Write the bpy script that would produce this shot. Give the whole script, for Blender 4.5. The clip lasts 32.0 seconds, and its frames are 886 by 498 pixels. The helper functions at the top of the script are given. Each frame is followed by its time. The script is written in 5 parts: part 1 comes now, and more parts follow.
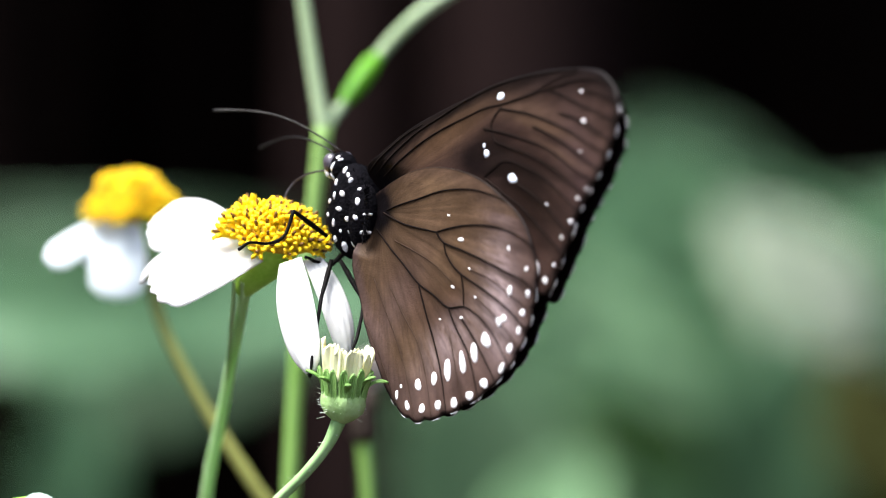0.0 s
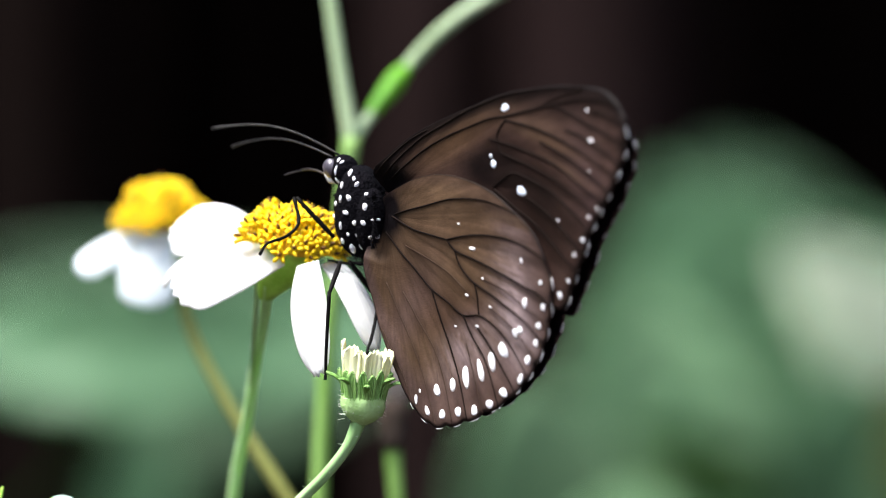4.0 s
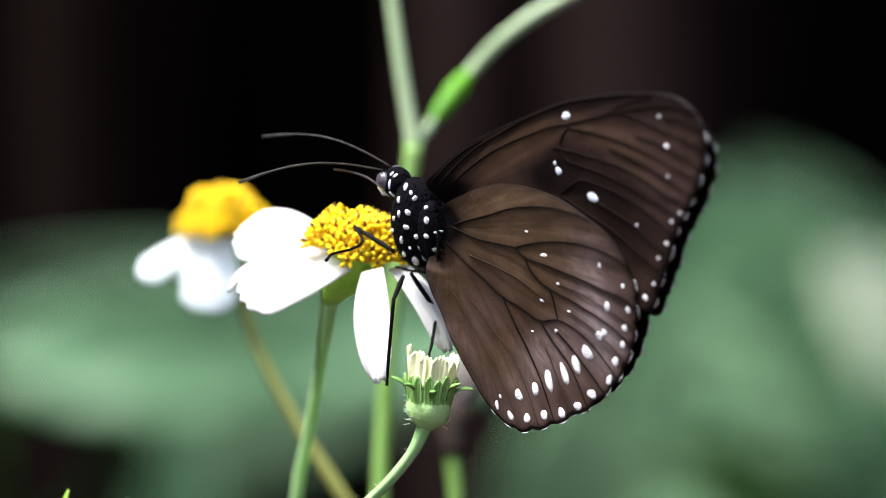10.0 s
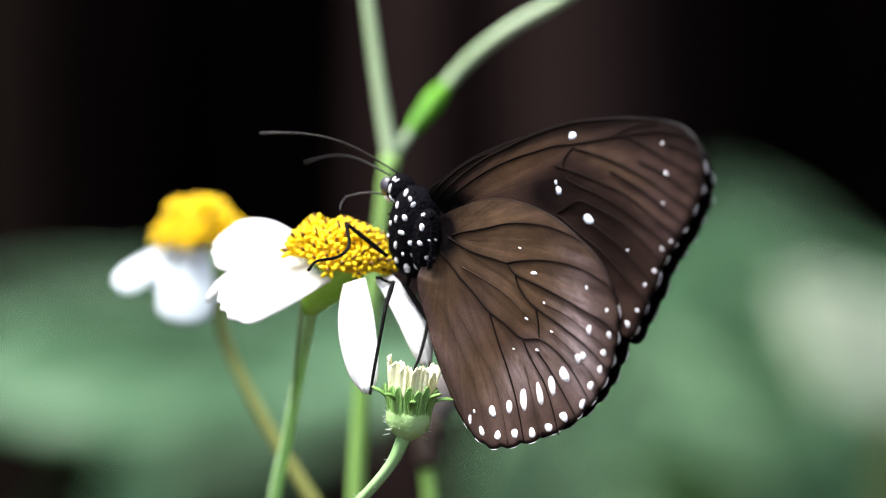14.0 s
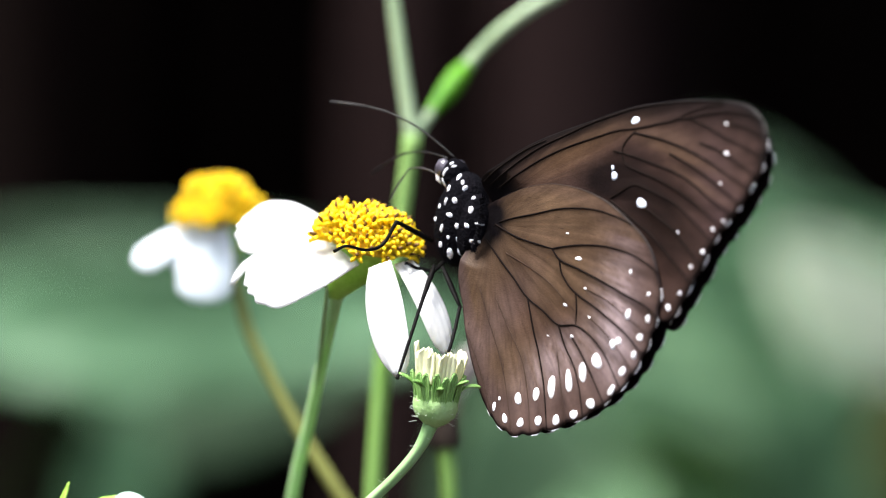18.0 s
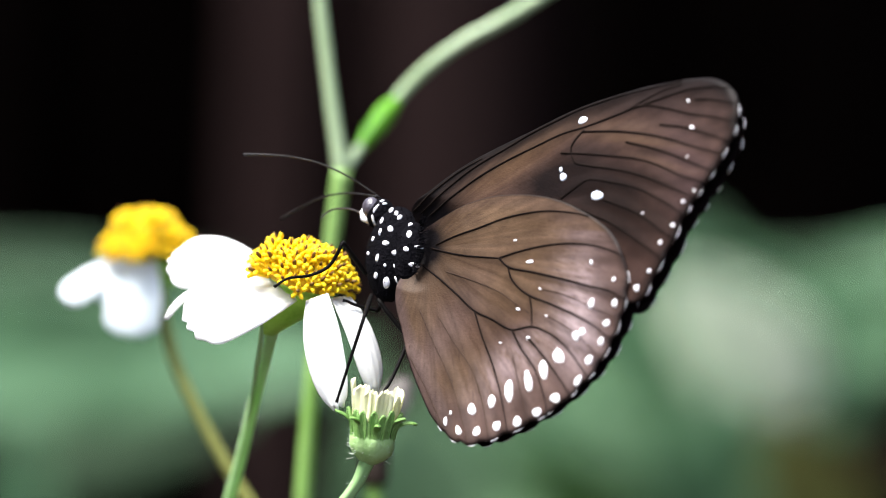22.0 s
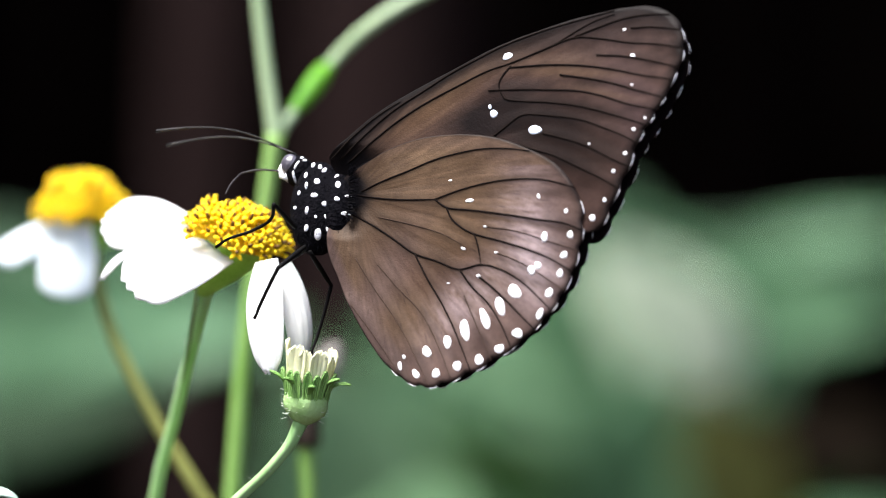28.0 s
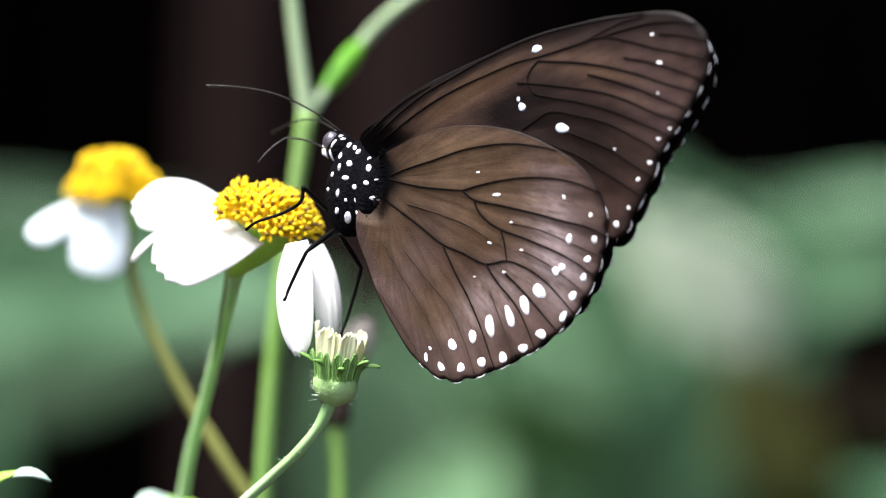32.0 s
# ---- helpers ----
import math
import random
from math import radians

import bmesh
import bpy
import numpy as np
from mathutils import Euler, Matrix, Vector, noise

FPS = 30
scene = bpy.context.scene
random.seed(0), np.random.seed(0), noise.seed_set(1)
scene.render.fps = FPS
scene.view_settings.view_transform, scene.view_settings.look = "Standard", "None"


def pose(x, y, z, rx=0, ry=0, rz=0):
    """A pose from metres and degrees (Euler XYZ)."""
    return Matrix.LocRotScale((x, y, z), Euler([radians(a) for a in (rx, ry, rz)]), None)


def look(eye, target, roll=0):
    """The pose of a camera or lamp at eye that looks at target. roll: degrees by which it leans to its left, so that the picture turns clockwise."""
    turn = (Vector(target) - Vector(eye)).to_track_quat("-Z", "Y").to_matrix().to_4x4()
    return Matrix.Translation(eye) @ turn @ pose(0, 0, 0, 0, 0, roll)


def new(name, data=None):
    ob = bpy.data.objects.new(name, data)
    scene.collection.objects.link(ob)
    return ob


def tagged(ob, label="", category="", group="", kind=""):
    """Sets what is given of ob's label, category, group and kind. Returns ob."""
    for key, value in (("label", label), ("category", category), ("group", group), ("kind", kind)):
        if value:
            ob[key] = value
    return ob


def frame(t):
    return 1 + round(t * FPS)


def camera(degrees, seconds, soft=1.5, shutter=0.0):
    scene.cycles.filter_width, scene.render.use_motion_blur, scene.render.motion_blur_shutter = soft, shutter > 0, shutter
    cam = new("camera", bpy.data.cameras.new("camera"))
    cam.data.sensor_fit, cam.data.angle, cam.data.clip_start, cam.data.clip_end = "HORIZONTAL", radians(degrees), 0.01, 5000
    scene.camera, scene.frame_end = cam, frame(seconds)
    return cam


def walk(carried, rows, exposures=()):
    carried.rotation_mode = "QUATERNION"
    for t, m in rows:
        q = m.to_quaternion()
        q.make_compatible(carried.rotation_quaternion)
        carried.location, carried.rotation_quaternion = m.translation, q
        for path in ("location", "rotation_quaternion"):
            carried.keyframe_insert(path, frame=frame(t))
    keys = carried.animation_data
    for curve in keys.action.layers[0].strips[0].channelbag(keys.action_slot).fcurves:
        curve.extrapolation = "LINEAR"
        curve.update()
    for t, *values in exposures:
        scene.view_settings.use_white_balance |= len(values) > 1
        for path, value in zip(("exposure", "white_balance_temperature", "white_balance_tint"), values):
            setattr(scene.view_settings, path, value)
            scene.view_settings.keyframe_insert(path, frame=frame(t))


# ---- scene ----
cam = camera(11.5, 32.0, soft=1.0)
cam.data.dof.use_dof = True
cam.data.dof.focus_distance = 0.473
cam.data.dof.aperture_fstop = 13.5


def eye(x, y, z, yaw, tilt, lean):
    """A camera pose that looks along +y, turned right by yaw, up by tilt, leaning right by lean."""
    return pose(x, y, z, 90 + tilt, 0, -yaw) @ pose(0, 0, 0, 0, 0, -lean)


walk(cam, [(t, eye(x, y, z, yaw, tilt, lean)) for t, x, y, z, yaw, tilt, lean in (
    (0, 0.0286, -0.4843, 0.7255, 0.93, 1.63, 0.74),
    (0.5, 0.0295, -0.4843, 0.7249, 0.86, 1.85, 0.57),
    (1, 0.0304, -0.4846, 0.7235, 0.54, 2.06, 0.53),
    (1.5, 0.0314, -0.4848, 0.7222, 0.29, 2.13, 0.61),
    (2, 0.0320, -0.4849, 0.7219, 0.33, 2.16, 0.76),
    (2.5, 0.0349, -0.4851, 0.7215, 0.00, 2.22, 0.88),
    (3, 0.0356, -0.4858, 0.7210, -0.09, 2.25, 0.95),
    (3.5, 0.0361, -0.4866, 0.7203, -0.16, 2.32, 0.86),
    (5.5, 0.0353, -0.4884, 0.7198, -0.44, 2.21, 0.67),
    (6, 0.0360, -0.4885, 0.7204, -0.71, 2.12, 0.56),
    (6.5, 0.0362, -0.4891, 0.7190, -0.60, 2.17, 0.65),
    (7, 0.0328, -0.4892, 0.7203, -0.35, 2.15, 0.55),
    (7.5, 0.0328, -0.4892, 0.7195, -0.34, 2.30, 0.61),
    (8, 0.0318, -0.4894, 0.7186, -0.29, 2.54, 0.56),
    (8.5, 0.0300, -0.4891, 0.7194, -0.28, 2.53, 0.62),
    (9, 0.0328, -0.4891, 0.7188, -0.53, 2.51, 0.54),
    (9.5, 0.0304, -0.4885, 0.7192, -0.31, 2.47, 0.73),
    (10, 0.0319, -0.4884, 0.7195, -0.58, 2.46, 0.53),
    (10.5, 0.0324, -0.4885, 0.7177, -0.64, 2.72, 0.56),
    (11, 0.0318, -0.4883, 0.7187, -0.69, 2.70, 0.46),
    (11.5, 0.0346, -0.4887, 0.7169, -0.82, 2.85, 0.39),
    (12, 0.0343, -0.4887, 0.7176, -0.76, 2.74, 0.38),
    (12.5, 0.0339, -0.4888, 0.7176, -0.57, 2.82, 0.40),
    (13, 0.0324, -0.4885, 0.7182, -0.34, 2.75, 0.49),
    (13.5, 0.0303, -0.4883, 0.7180, -0.10, 2.79, 0.41),
    (15.5, 0.0241, -0.4873, 0.7200, 0.52, 2.49, 0.12),
    (16, 0.0253, -0.4870, 0.7205, 0.21, 2.46, -0.02),
    (16.5, 0.0252, -0.4868, 0.7202, 0.25, 2.48, -0.12),
    (17, 0.0218, -0.4863, 0.7212, 0.49, 2.35, -0.11),
    (17.5, 0.0228, -0.4859, 0.7207, 0.46, 2.31, -0.09),
    (18, 0.0218, -0.4851, 0.7226, 0.52, 2.05, -0.25),
    (18.5, 0.0199, -0.4839, 0.7233, 0.84, 1.71, -0.14),
    (19, 0.0193, -0.4835, 0.7240, 1.46, 1.62, -0.12),
    (19.5, 0.0219, -0.4838, 0.7229, 1.24, 1.96, -0.23),
    (20, 0.0207, -0.4839, 0.7227, 1.27, 2.09, -0.22),
    (20.5, 0.0195, -0.4840, 0.7223, 1.43, 2.11, -0.49),
    (21, 0.0153, -0.4833, 0.7238, 2.04, 1.85, -0.36),
    (21.5, 0.0153, -0.4834, 0.7238, 2.13, 2.10, -0.52),
    (22, 0.0146, -0.4834, 0.7237, 2.21, 2.41, -0.50),
    (22.5, 0.0129, -0.4833, 0.7237, 2.47, 2.28, -0.53),
    (23, 0.0123, -0.4835, 0.7237, 2.92, 2.26, -0.62),
    (23.5, 0.0103, -0.4834, 0.7243, 3.22, 2.29, -0.63),
    (24, 0.0109, -0.4838, 0.7245, 3.31, 2.21, -0.76),
    (24.5, 0.0092, -0.4839, 0.7249, 3.55, 2.15, -0.63),
    (25, 0.0125, -0.4848, 0.7238, 3.31, 2.00, -0.76),
    (25.5, 0.0141, -0.4858, 0.7216, 3.09, 2.33, -0.79),
    (27.5, 0.0093, -0.4866, 0.7226, 3.51, 2.13, -0.43),
    (28, 0.0128, -0.4877, 0.7217, 3.27, 2.15, -0.79),
    (28.5, 0.0103, -0.4876, 0.7229, 3.51, 1.93, -0.81),
    (29, 0.0108, -0.4879, 0.7231, 3.14, 1.88, -0.88),
    (29.5, 0.0125, -0.4878, 0.7234, 2.98, 1.70, -0.73),
    (30, 0.0144, -0.4878, 0.7244, 2.90, 1.32, -0.60),
    (30.5, 0.0114, -0.4877, 0.7252, 3.04, 1.22, -0.54),
    (31, 0.0128, -0.4882, 0.7257, 2.94, 1.07, -0.84),
    (31.5, 0.0117, -0.4885, 0.7256, 3.02, 1.41, -0.81),
    (32, 0.0139, -0.4891, 0.7247, 2.75, 1.55, -0.87),
)])

# ---- light ----
scene.view_settings.exposure = 1.45
world = bpy.data.worlds.new("world")
scene.world = world
world.use_nodes = True
wn = world.node_tree.nodes
sky = wn.new("ShaderNodeTexSky")
sky.sky_type, sky.sun_disc = "NISHITA", False
sky.sun_elevation, sky.sun_rotation = radians(65), radians(230)
sky.air_density, sky.dust_density = 1.0, 4.0
wn["Background"].inputs["Strength"].default_value = 0.12
world.node_tree.links.new(sky.outputs[0], wn["Background"].inputs["Color"])
sun = new("sun", bpy.data.lights.new("sun", "SUN"))
sun.data.energy, sun.data.angle, sun.data.color = 4.2, radians(25), (1.0, 0.99, 0.97)
sun.matrix_world = look((-0.96, -0.81, 3.47), (0, 0, 0.74))

# ---- materials ----


def material(name, col, col2=None, scale=300.0, rough=0.6, bump=0.0, bump_scale=None, through_light=0.0, spec=0.3, detail=4.0, metal=0.0, varied=0.0, stretch=None):
    m = bpy.data.materials.new(name)
    m.use_nodes = True
    n, l = m.node_tree.nodes, m.node_tree.links
    b = n["Principled BSDF"]
    b.inputs["Roughness"].default_value = rough
    b.inputs["Specular IOR Level"].default_value = spec
    b.inputs["Metallic"].default_value = metal
    tc = n.new("ShaderNodeTexCoord")
    mp = n.new("ShaderNodeMapping")
    mp.inputs["Scale"].default_value = stretch or (1, 1, 1)
    l.new(tc.outputs["Object"], mp.inputs["Vector"])
    col2 = col2 or tuple(c * 0.7 for c in col)
    n1 = n.new("ShaderNodeTexNoise")
    n1.inputs["Scale"].default_value, n1.inputs["Detail"].default_value = scale, detail
    l.new(mp.outputs[0], n1.inputs["Vector"])
    n2 = n.new("ShaderNodeTexNoise")
    n2.inputs["Scale"].default_value, n2.inputs["Detail"].default_value = scale * 7, 3
    l.new(mp.outputs[0], n2.inputs["Vector"])
    add = n.new("ShaderNodeMath")
    add.operation = "MULTIPLY_ADD"
    add.inputs[1].default_value = 0.4
    l.new(n2.outputs["Fac"], add.inputs[0])
    l.new(n1.outputs["Fac"], add.inputs[2])
    rp = n.new("ShaderNodeValToRGB")
    rp.color_ramp.elements[0].position, rp.color_ramp.elements[1].position = 0.5, 0.9
    rp.color_ramp.elements[0].color, rp.color_ramp.elements[1].color = (*col2, 1), (*col, 1)
    l.new(add.outputs[0], rp.inputs["Fac"])
    out = rp.outputs["Color"]
    if varied:
        oi = n.new("ShaderNodeObjectInfo")
        hs = n.new("ShaderNodeHueSaturation")
        mr = n.new("ShaderNodeMapRange")
        mr.inputs["To Min"].default_value, mr.inputs["To Max"].default_value = 1 - varied, 1 + varied
        l.new(oi.outputs["Random"], mr.inputs["Value"])
        l.new(mr.outputs[0], hs.inputs["Value"])
        l.new(out, hs.inputs["Color"])
        out = hs.outputs["Color"]
    l.new(out, b.inputs["Base Color"])
    if bump:
        n3 = n.new("ShaderNodeTexNoise")
        n3.inputs["Scale"].default_value, n3.inputs["Detail"].default_value = bump_scale or scale * 4, 3
        l.new(mp.outputs[0], n3.inputs["Vector"])
        bp = n.new("ShaderNodeBump")
        bp.inputs["Strength"].default_value, bp.inputs["Distance"].default_value = bump, 0.0004
        l.new(n3.outputs["Fac"], bp.inputs["Height"])
        l.new(bp.outputs[0], b.inputs["Normal"])
    if through_light:
        tr = n.new("ShaderNodeBsdfTranslucent")
        mx = n.new("ShaderNodeMixShader")
        mx.inputs["Fac"].default_value = through_light
        l.new(out, tr.inputs["Color"])
        l.new(b.outputs[0], mx.inputs[1])
        l.new(tr.outputs[0], mx.inputs[2])
        l.new(mx.outputs[0], n["Material Output"].inputs["Surface"])
    return m


def wing_material(name, rough, sheen, gloss):
    """Scales in the colours of the wing's own pattern, with fine grain along the wing."""
    m = material(name, (1, 1, 1), (0.66, 0.64, 0.64), 380, rough, 0.15, 5000, 0.0, gloss)
    n, l = m.node_tree.nodes, m.node_tree.links
    b = n["Principled BSDF"]
    at = n.new("ShaderNodeVertexColor")
    at.layer_name = "pattern"
    mx = n.new("ShaderNodeMix")
    mx.data_type, mx.blend_type = "RGBA", "MULTIPLY"
    mx.inputs["Factor"].default_value = 1
    ramp = next(x for x in n if x.type == "VALTORGB")
    l.new(at.outputs["Color"], mx.inputs["A"])
    l.new(ramp.outputs["Color"], mx.inputs["B"])
    l.new(mx.outputs["Result"], b.inputs["Base Color"])
    b.inputs["Sheen Weight"].default_value = sheen
    b.inputs["Sheen Roughness"].default_value = 0.4
    return m


M_WING = wing_material("wing_scales", 0.5, 0.0, 0.08)
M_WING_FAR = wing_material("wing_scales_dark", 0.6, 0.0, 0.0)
M_FOLD = material("wing_fold", (0.050, 0.032, 0.024), None, 900, 0.7, 0.3, spec=0.03)
M_VEIN = material("wing_vein", (0.010, 0.007, 0.006), None, 900, 0.8, 0.3, spec=0.02)
M_SPOT_BLUE = material("bluish_white_scales", (0.74, 0.80, 0.90), (0.62, 0.70, 0.86), 900, 0.6, 0.4, 4000)
M_SPOT = material("white_scales", (0.86, 0.85, 0.88), (0.74, 0.74, 0.80), 900, 0.7, 0.4, 4000)
M_BODY = material("black_fur", (0.0035, 0.003, 0.0045), (0.002, 0.002, 0.003), 700, 0.9, 0.8, 2500, spec=0.04)
M_EYE = material("compound_eye", (0.085, 0.075, 0.095), (0.04, 0.036, 0.048), 700, 0.28, 0.2, 5000, spec=0.6)
M_LEG = material("leg_shell", (0.0025, 0.002, 0.002), None, 800, 0.6, 0.3, spec=0.08)
M_ANT = material("antenna_shell", (0.012, 0.010, 0.010), (0.005, 0.004, 0.004), 900, 0.5, 0.3)
M_TONGUE = material("proboscis_shell", (0.035, 0.028, 0.030), (0.014, 0.011, 0.012), 900, 0.5, 0.3)
M_PETAL = material("white_petal", (0.88, 0.885, 0.89), (0.81, 0.825, 0.83), 220, 0.6, 0.25, 1200, 0.42, stretch=(1, 1, 0.35))
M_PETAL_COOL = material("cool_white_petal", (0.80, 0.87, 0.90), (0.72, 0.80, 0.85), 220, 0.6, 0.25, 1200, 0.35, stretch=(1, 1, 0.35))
M_FLORET = material("yellow_floret", (0.95, 0.74, 0.012), (0.92, 0.60, 0.008), 500, 0.5, 0.3, through_light=0.15, varied=0.14)
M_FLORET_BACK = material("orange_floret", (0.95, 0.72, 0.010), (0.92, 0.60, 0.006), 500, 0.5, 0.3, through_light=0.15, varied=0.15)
M_ANTHER = material("brown_anther", (0.16, 0.075, 0.012), (0.08, 0.035, 0.006), 900, 0.6, 0.3)
M_DISC = material("floret_bed", (0.70, 0.46, 0.02), (0.45, 0.25, 0.01), 900, 0.7, 0.5)
M_STEM = material("green_stem", (0.23, 0.37, 0.12), (0.14, 0.28, 0.055), 160, 0.5, 0.35, 900, 0.05, stretch=(1, 1, 0.15))
M_STEM_PALE = material("pale_stem", (0.36, 0.46, 0.29), (0.26, 0.37, 0.19), 160, 0.5, 0.3, 900, 0.05, stretch=(1, 1, 0.15))
M_STEM_GREY = material("greyish_stem", (0.35, 0.53, 0.27), (0.22, 0.40, 0.15), 160, 0.5, 0.35, 900, 0.05, stretch=(1, 1, 0.15))
M_STEM_OLIVE = material("olive_stem", (0.27, 0.29, 0.08), (0.18, 0.19, 0.05), 120, 0.6, 0.3, 900, stretch=(1, 1, 0.15))
M_CUP = material("cup_green", (0.42, 0.68, 0.12), (0.26, 0.52, 0.05), 300, 0.5, 0.3, 1200, 0.15)
M_STEM_FRONT = material("light_stem", (0.55, 0.78, 0.42), (0.39, 0.66, 0.26), 160, 0.5, 0.35, 900, 0.3, stretch=(1, 1, 0.15))
M_GREEN = material("fresh_green", (0.12, 0.34, 0.020), (0.06, 0.21, 0.010), 300, 0.5, 0.3, 1200, 0.1)
M_BRACT = material("bract_green", (0.30, 0.50, 0.17), (0.12, 0.27, 0.05), 300, 0.5, 0.3, 1200, 0.12)
M_CUP_PALE = material("pale_cup", (0.42, 0.62, 0.28), (0.27, 0.47, 0.15), 400, 0.6, 0.4, 1500, 0.12)
M_RAY = material("cream_ray", (0.86, 0.87, 0.70), (0.80, 0.80, 0.46), 300, 0.6, 0.2, 1200, 0.25)
M_LEAF_TIP = material("pale_underside", (0.36, 0.45, 0.40), (0.26, 0.36, 0.30), 200, 0.6, 0.3, 900, 0.15)
M_BLADE = material("blade_green", (0.26, 0.46, 0.06), (0.18, 0.36, 0.04), 200, 0.5, 0.3, 900, 0.1)
M_HAIR = material("plant_hair", (0.62, 0.68, 0.58), None, 900, 0.5)
M_WITHERED = material("withered_petal", (0.22, 0.20, 0.185), (0.15, 0.13, 0.12), 300, 0.8, 0.5, 1200, 0.15)
M_DRY = material("dry_head", (0.06, 0.04, 0.03), (0.02, 0.014, 0.01), 500, 0.9, 0.8)
# broad-leaf green dimmed in its colour, for rear layers that soften leaf edges
M_LEAF_DIMMED = material("dimmed_leaf", (0.040, 0.074, 0.042), (0.024, 0.046, 0.024), 14, 0.7, 0.3, 60, 0.1, spec=0.1)
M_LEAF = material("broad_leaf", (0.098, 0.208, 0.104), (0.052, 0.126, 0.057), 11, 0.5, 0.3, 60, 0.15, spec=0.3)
# broad-leaf green brightened in colour, to offset the shade of leaves above
M_LEAF_BRIGHTENED = material("brightened_leaf", (0.235, 0.400, 0.220), (0.150, 0.290, 0.140), 11, 0.5, 0.3, 60, 0.15, spec=0.3)
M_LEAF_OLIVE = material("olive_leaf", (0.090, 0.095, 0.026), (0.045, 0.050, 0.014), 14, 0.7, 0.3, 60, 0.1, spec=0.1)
# blackish brown of one low leaf at the right
M_LEAF_BLACKISH = material("blackish_brown_leaf", (0.014, 0.010, 0.006), (0.006, 0.004, 0.003), 20, 0.95, 0.5, 60, spec=0.03)
# glare on the broad leaves, painted as one leaf of a paler colour
M_LEAF_GLARE = material("leaf_glare", (0.47, 0.54, 0.41), (0.32, 0.40, 0.27), 13, 0.5, 0.3, 60, 0.15)
# dark green of the stalks; one leaf wears it as a painted shady gap
M_STALK_GAP_DARK = material("stalk_gap_dark", (0.028, 0.064, 0.016), (0.013, 0.033, 0.008), 14, 0.8, 0.3, 60, 0.1, spec=0.05)
# brown bark at three depths, the shade around the trunks put into its colour
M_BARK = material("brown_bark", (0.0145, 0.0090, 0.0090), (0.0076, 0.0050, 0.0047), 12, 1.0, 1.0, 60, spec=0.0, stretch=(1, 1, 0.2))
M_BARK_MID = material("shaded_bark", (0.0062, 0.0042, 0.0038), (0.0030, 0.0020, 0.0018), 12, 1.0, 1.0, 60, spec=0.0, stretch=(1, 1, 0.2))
M_BARK_DEEP_SHADE = material("deep_shade_bark", (0.0016, 0.0011, 0.0010), (0.0006, 0.0004, 0.0004), 10, 1.0, 1.0, 60, spec=0.0, stretch=(1, 1, 0.2))
M_SOIL = material("dark_soil", (0.030, 0.020, 0.014), (0.012, 0.008, 0.006), 6, 0.95, 1.0, 40)
# near-black: the shade of the undergrowth is put into this colour
M_SHADE_BACKDROP = material("shade_backdrop", (0.0012, 0.0008, 0.0007), (0.0004, 0.0003, 0.0003), 4, 1.0, 1.0, 30, spec=0.0)

# ---- building helpers ----
MM = 0.001


def spline(pts, steps, closed=False):
    """Catmull-Rom points through pts."""
    p = [Vector(q) for q in pts]
    n = len(p)
    out = []
    for i in range(n if closed else n - 1):
        if closed:
            a, b, c, d = p[i - 1], p[i], p[(i + 1) % n], p[(i + 2) % n]
        else:
            a, b, c, d = p[max(i - 1, 0)], p[i], p[i + 1], p[min(i + 2, n - 1)]
        gap = max((c - b).length, 1e-9) ** 0.5
        ga, gd = max((b - a).length, 1e-9) ** 0.5, max((d - c).length, 1e-9) ** 0.5
        m1 = (c - b) + gap * ((b - a) / ga - (c - a) / (ga + gap)) if (b - a).length > 1e-9 else (c - b)
        m2 = (c - b) + gap * ((d - c) / gd - (d - b) / (gd + gap)) if (d - c).length > 1e-9 else (c - b)
        for k in range(steps):
            t = k / steps
            out.append(b * (1 - 3 * t * t + 2 * t ** 3) + m1 * (t - 2 * t * t + t ** 3) + c * (3 * t * t - 2 * t ** 3) + m2 * (t ** 3 - t * t))
    if not closed:
        out.append(p[-1])
    return out


def part(name, bm, mat, parent, label="", smooth=True):
    me = bpy.data.meshes.new(name)
    bmesh.ops.recalc_face_normals(bm, faces=bm.faces)
    if smooth:
        for f in bm.faces:
            f.smooth = True
    bm.to_mesh(me)
    bm.free()
    for m in mat if isinstance(mat, (list, tuple)) else (mat,):
        me.materials.append(m)
    ob = new(name, me)
    ob.parent = parent
    if label:
        ob["label"] = label
    return ob


def share(name, mesh, parent, m):
    ob = new(name, mesh)
    ob.parent = parent
    ob.matrix_basis = m
    return ob


def thing(name, label, category, at=None, group="", kind=""):
    ob = tagged(new(name), label, category, group, kind)
    ob.empty_display_size = 0.01
    if at is not None:
        ob.matrix_basis = at
    return ob


def tube(bm, pts, radii, sides=8, ridges=0, ridge=0.0, cap=True, slot=0):
    """A round rod along pts; radii one number or one a point."""
    pts = [Vector(p) for p in pts]
    n = len(pts)
    if not isinstance(radii, (list, tuple)):
        radii = [radii] * n
    up = Vector((0.31, 0.87, 0.38))
    rings = []
    for i, p in enumerate(pts):
        d = (pts[min(i + 1, n - 1)] - pts[max(i - 1, 0)]).normalized()
        u = (up - d * up.dot(d)).normalized()
        v = d.cross(u)
        up = u
        ring = []
        for k in range(sides):
            a = 2 * math.pi * k / sides
            r = float(radii[i]) * (1 + ridge * math.cos(ridges * a))
            ring.append(bm.verts.new(p + r * (math.cos(a) * u + math.sin(a) * v)))
        rings.append(ring)
    for a, b in zip(rings, rings[1:]):
        for k in range(sides):
            bm.faces.new((a[k], a[(k + 1) % sides], b[(k + 1) % sides], b[k])).material_index = slot
    if cap:
        bm.faces.new(rings[0][::-1]).material_index = slot
        bm.faces.new(rings[-1]).material_index = slot
    return bm


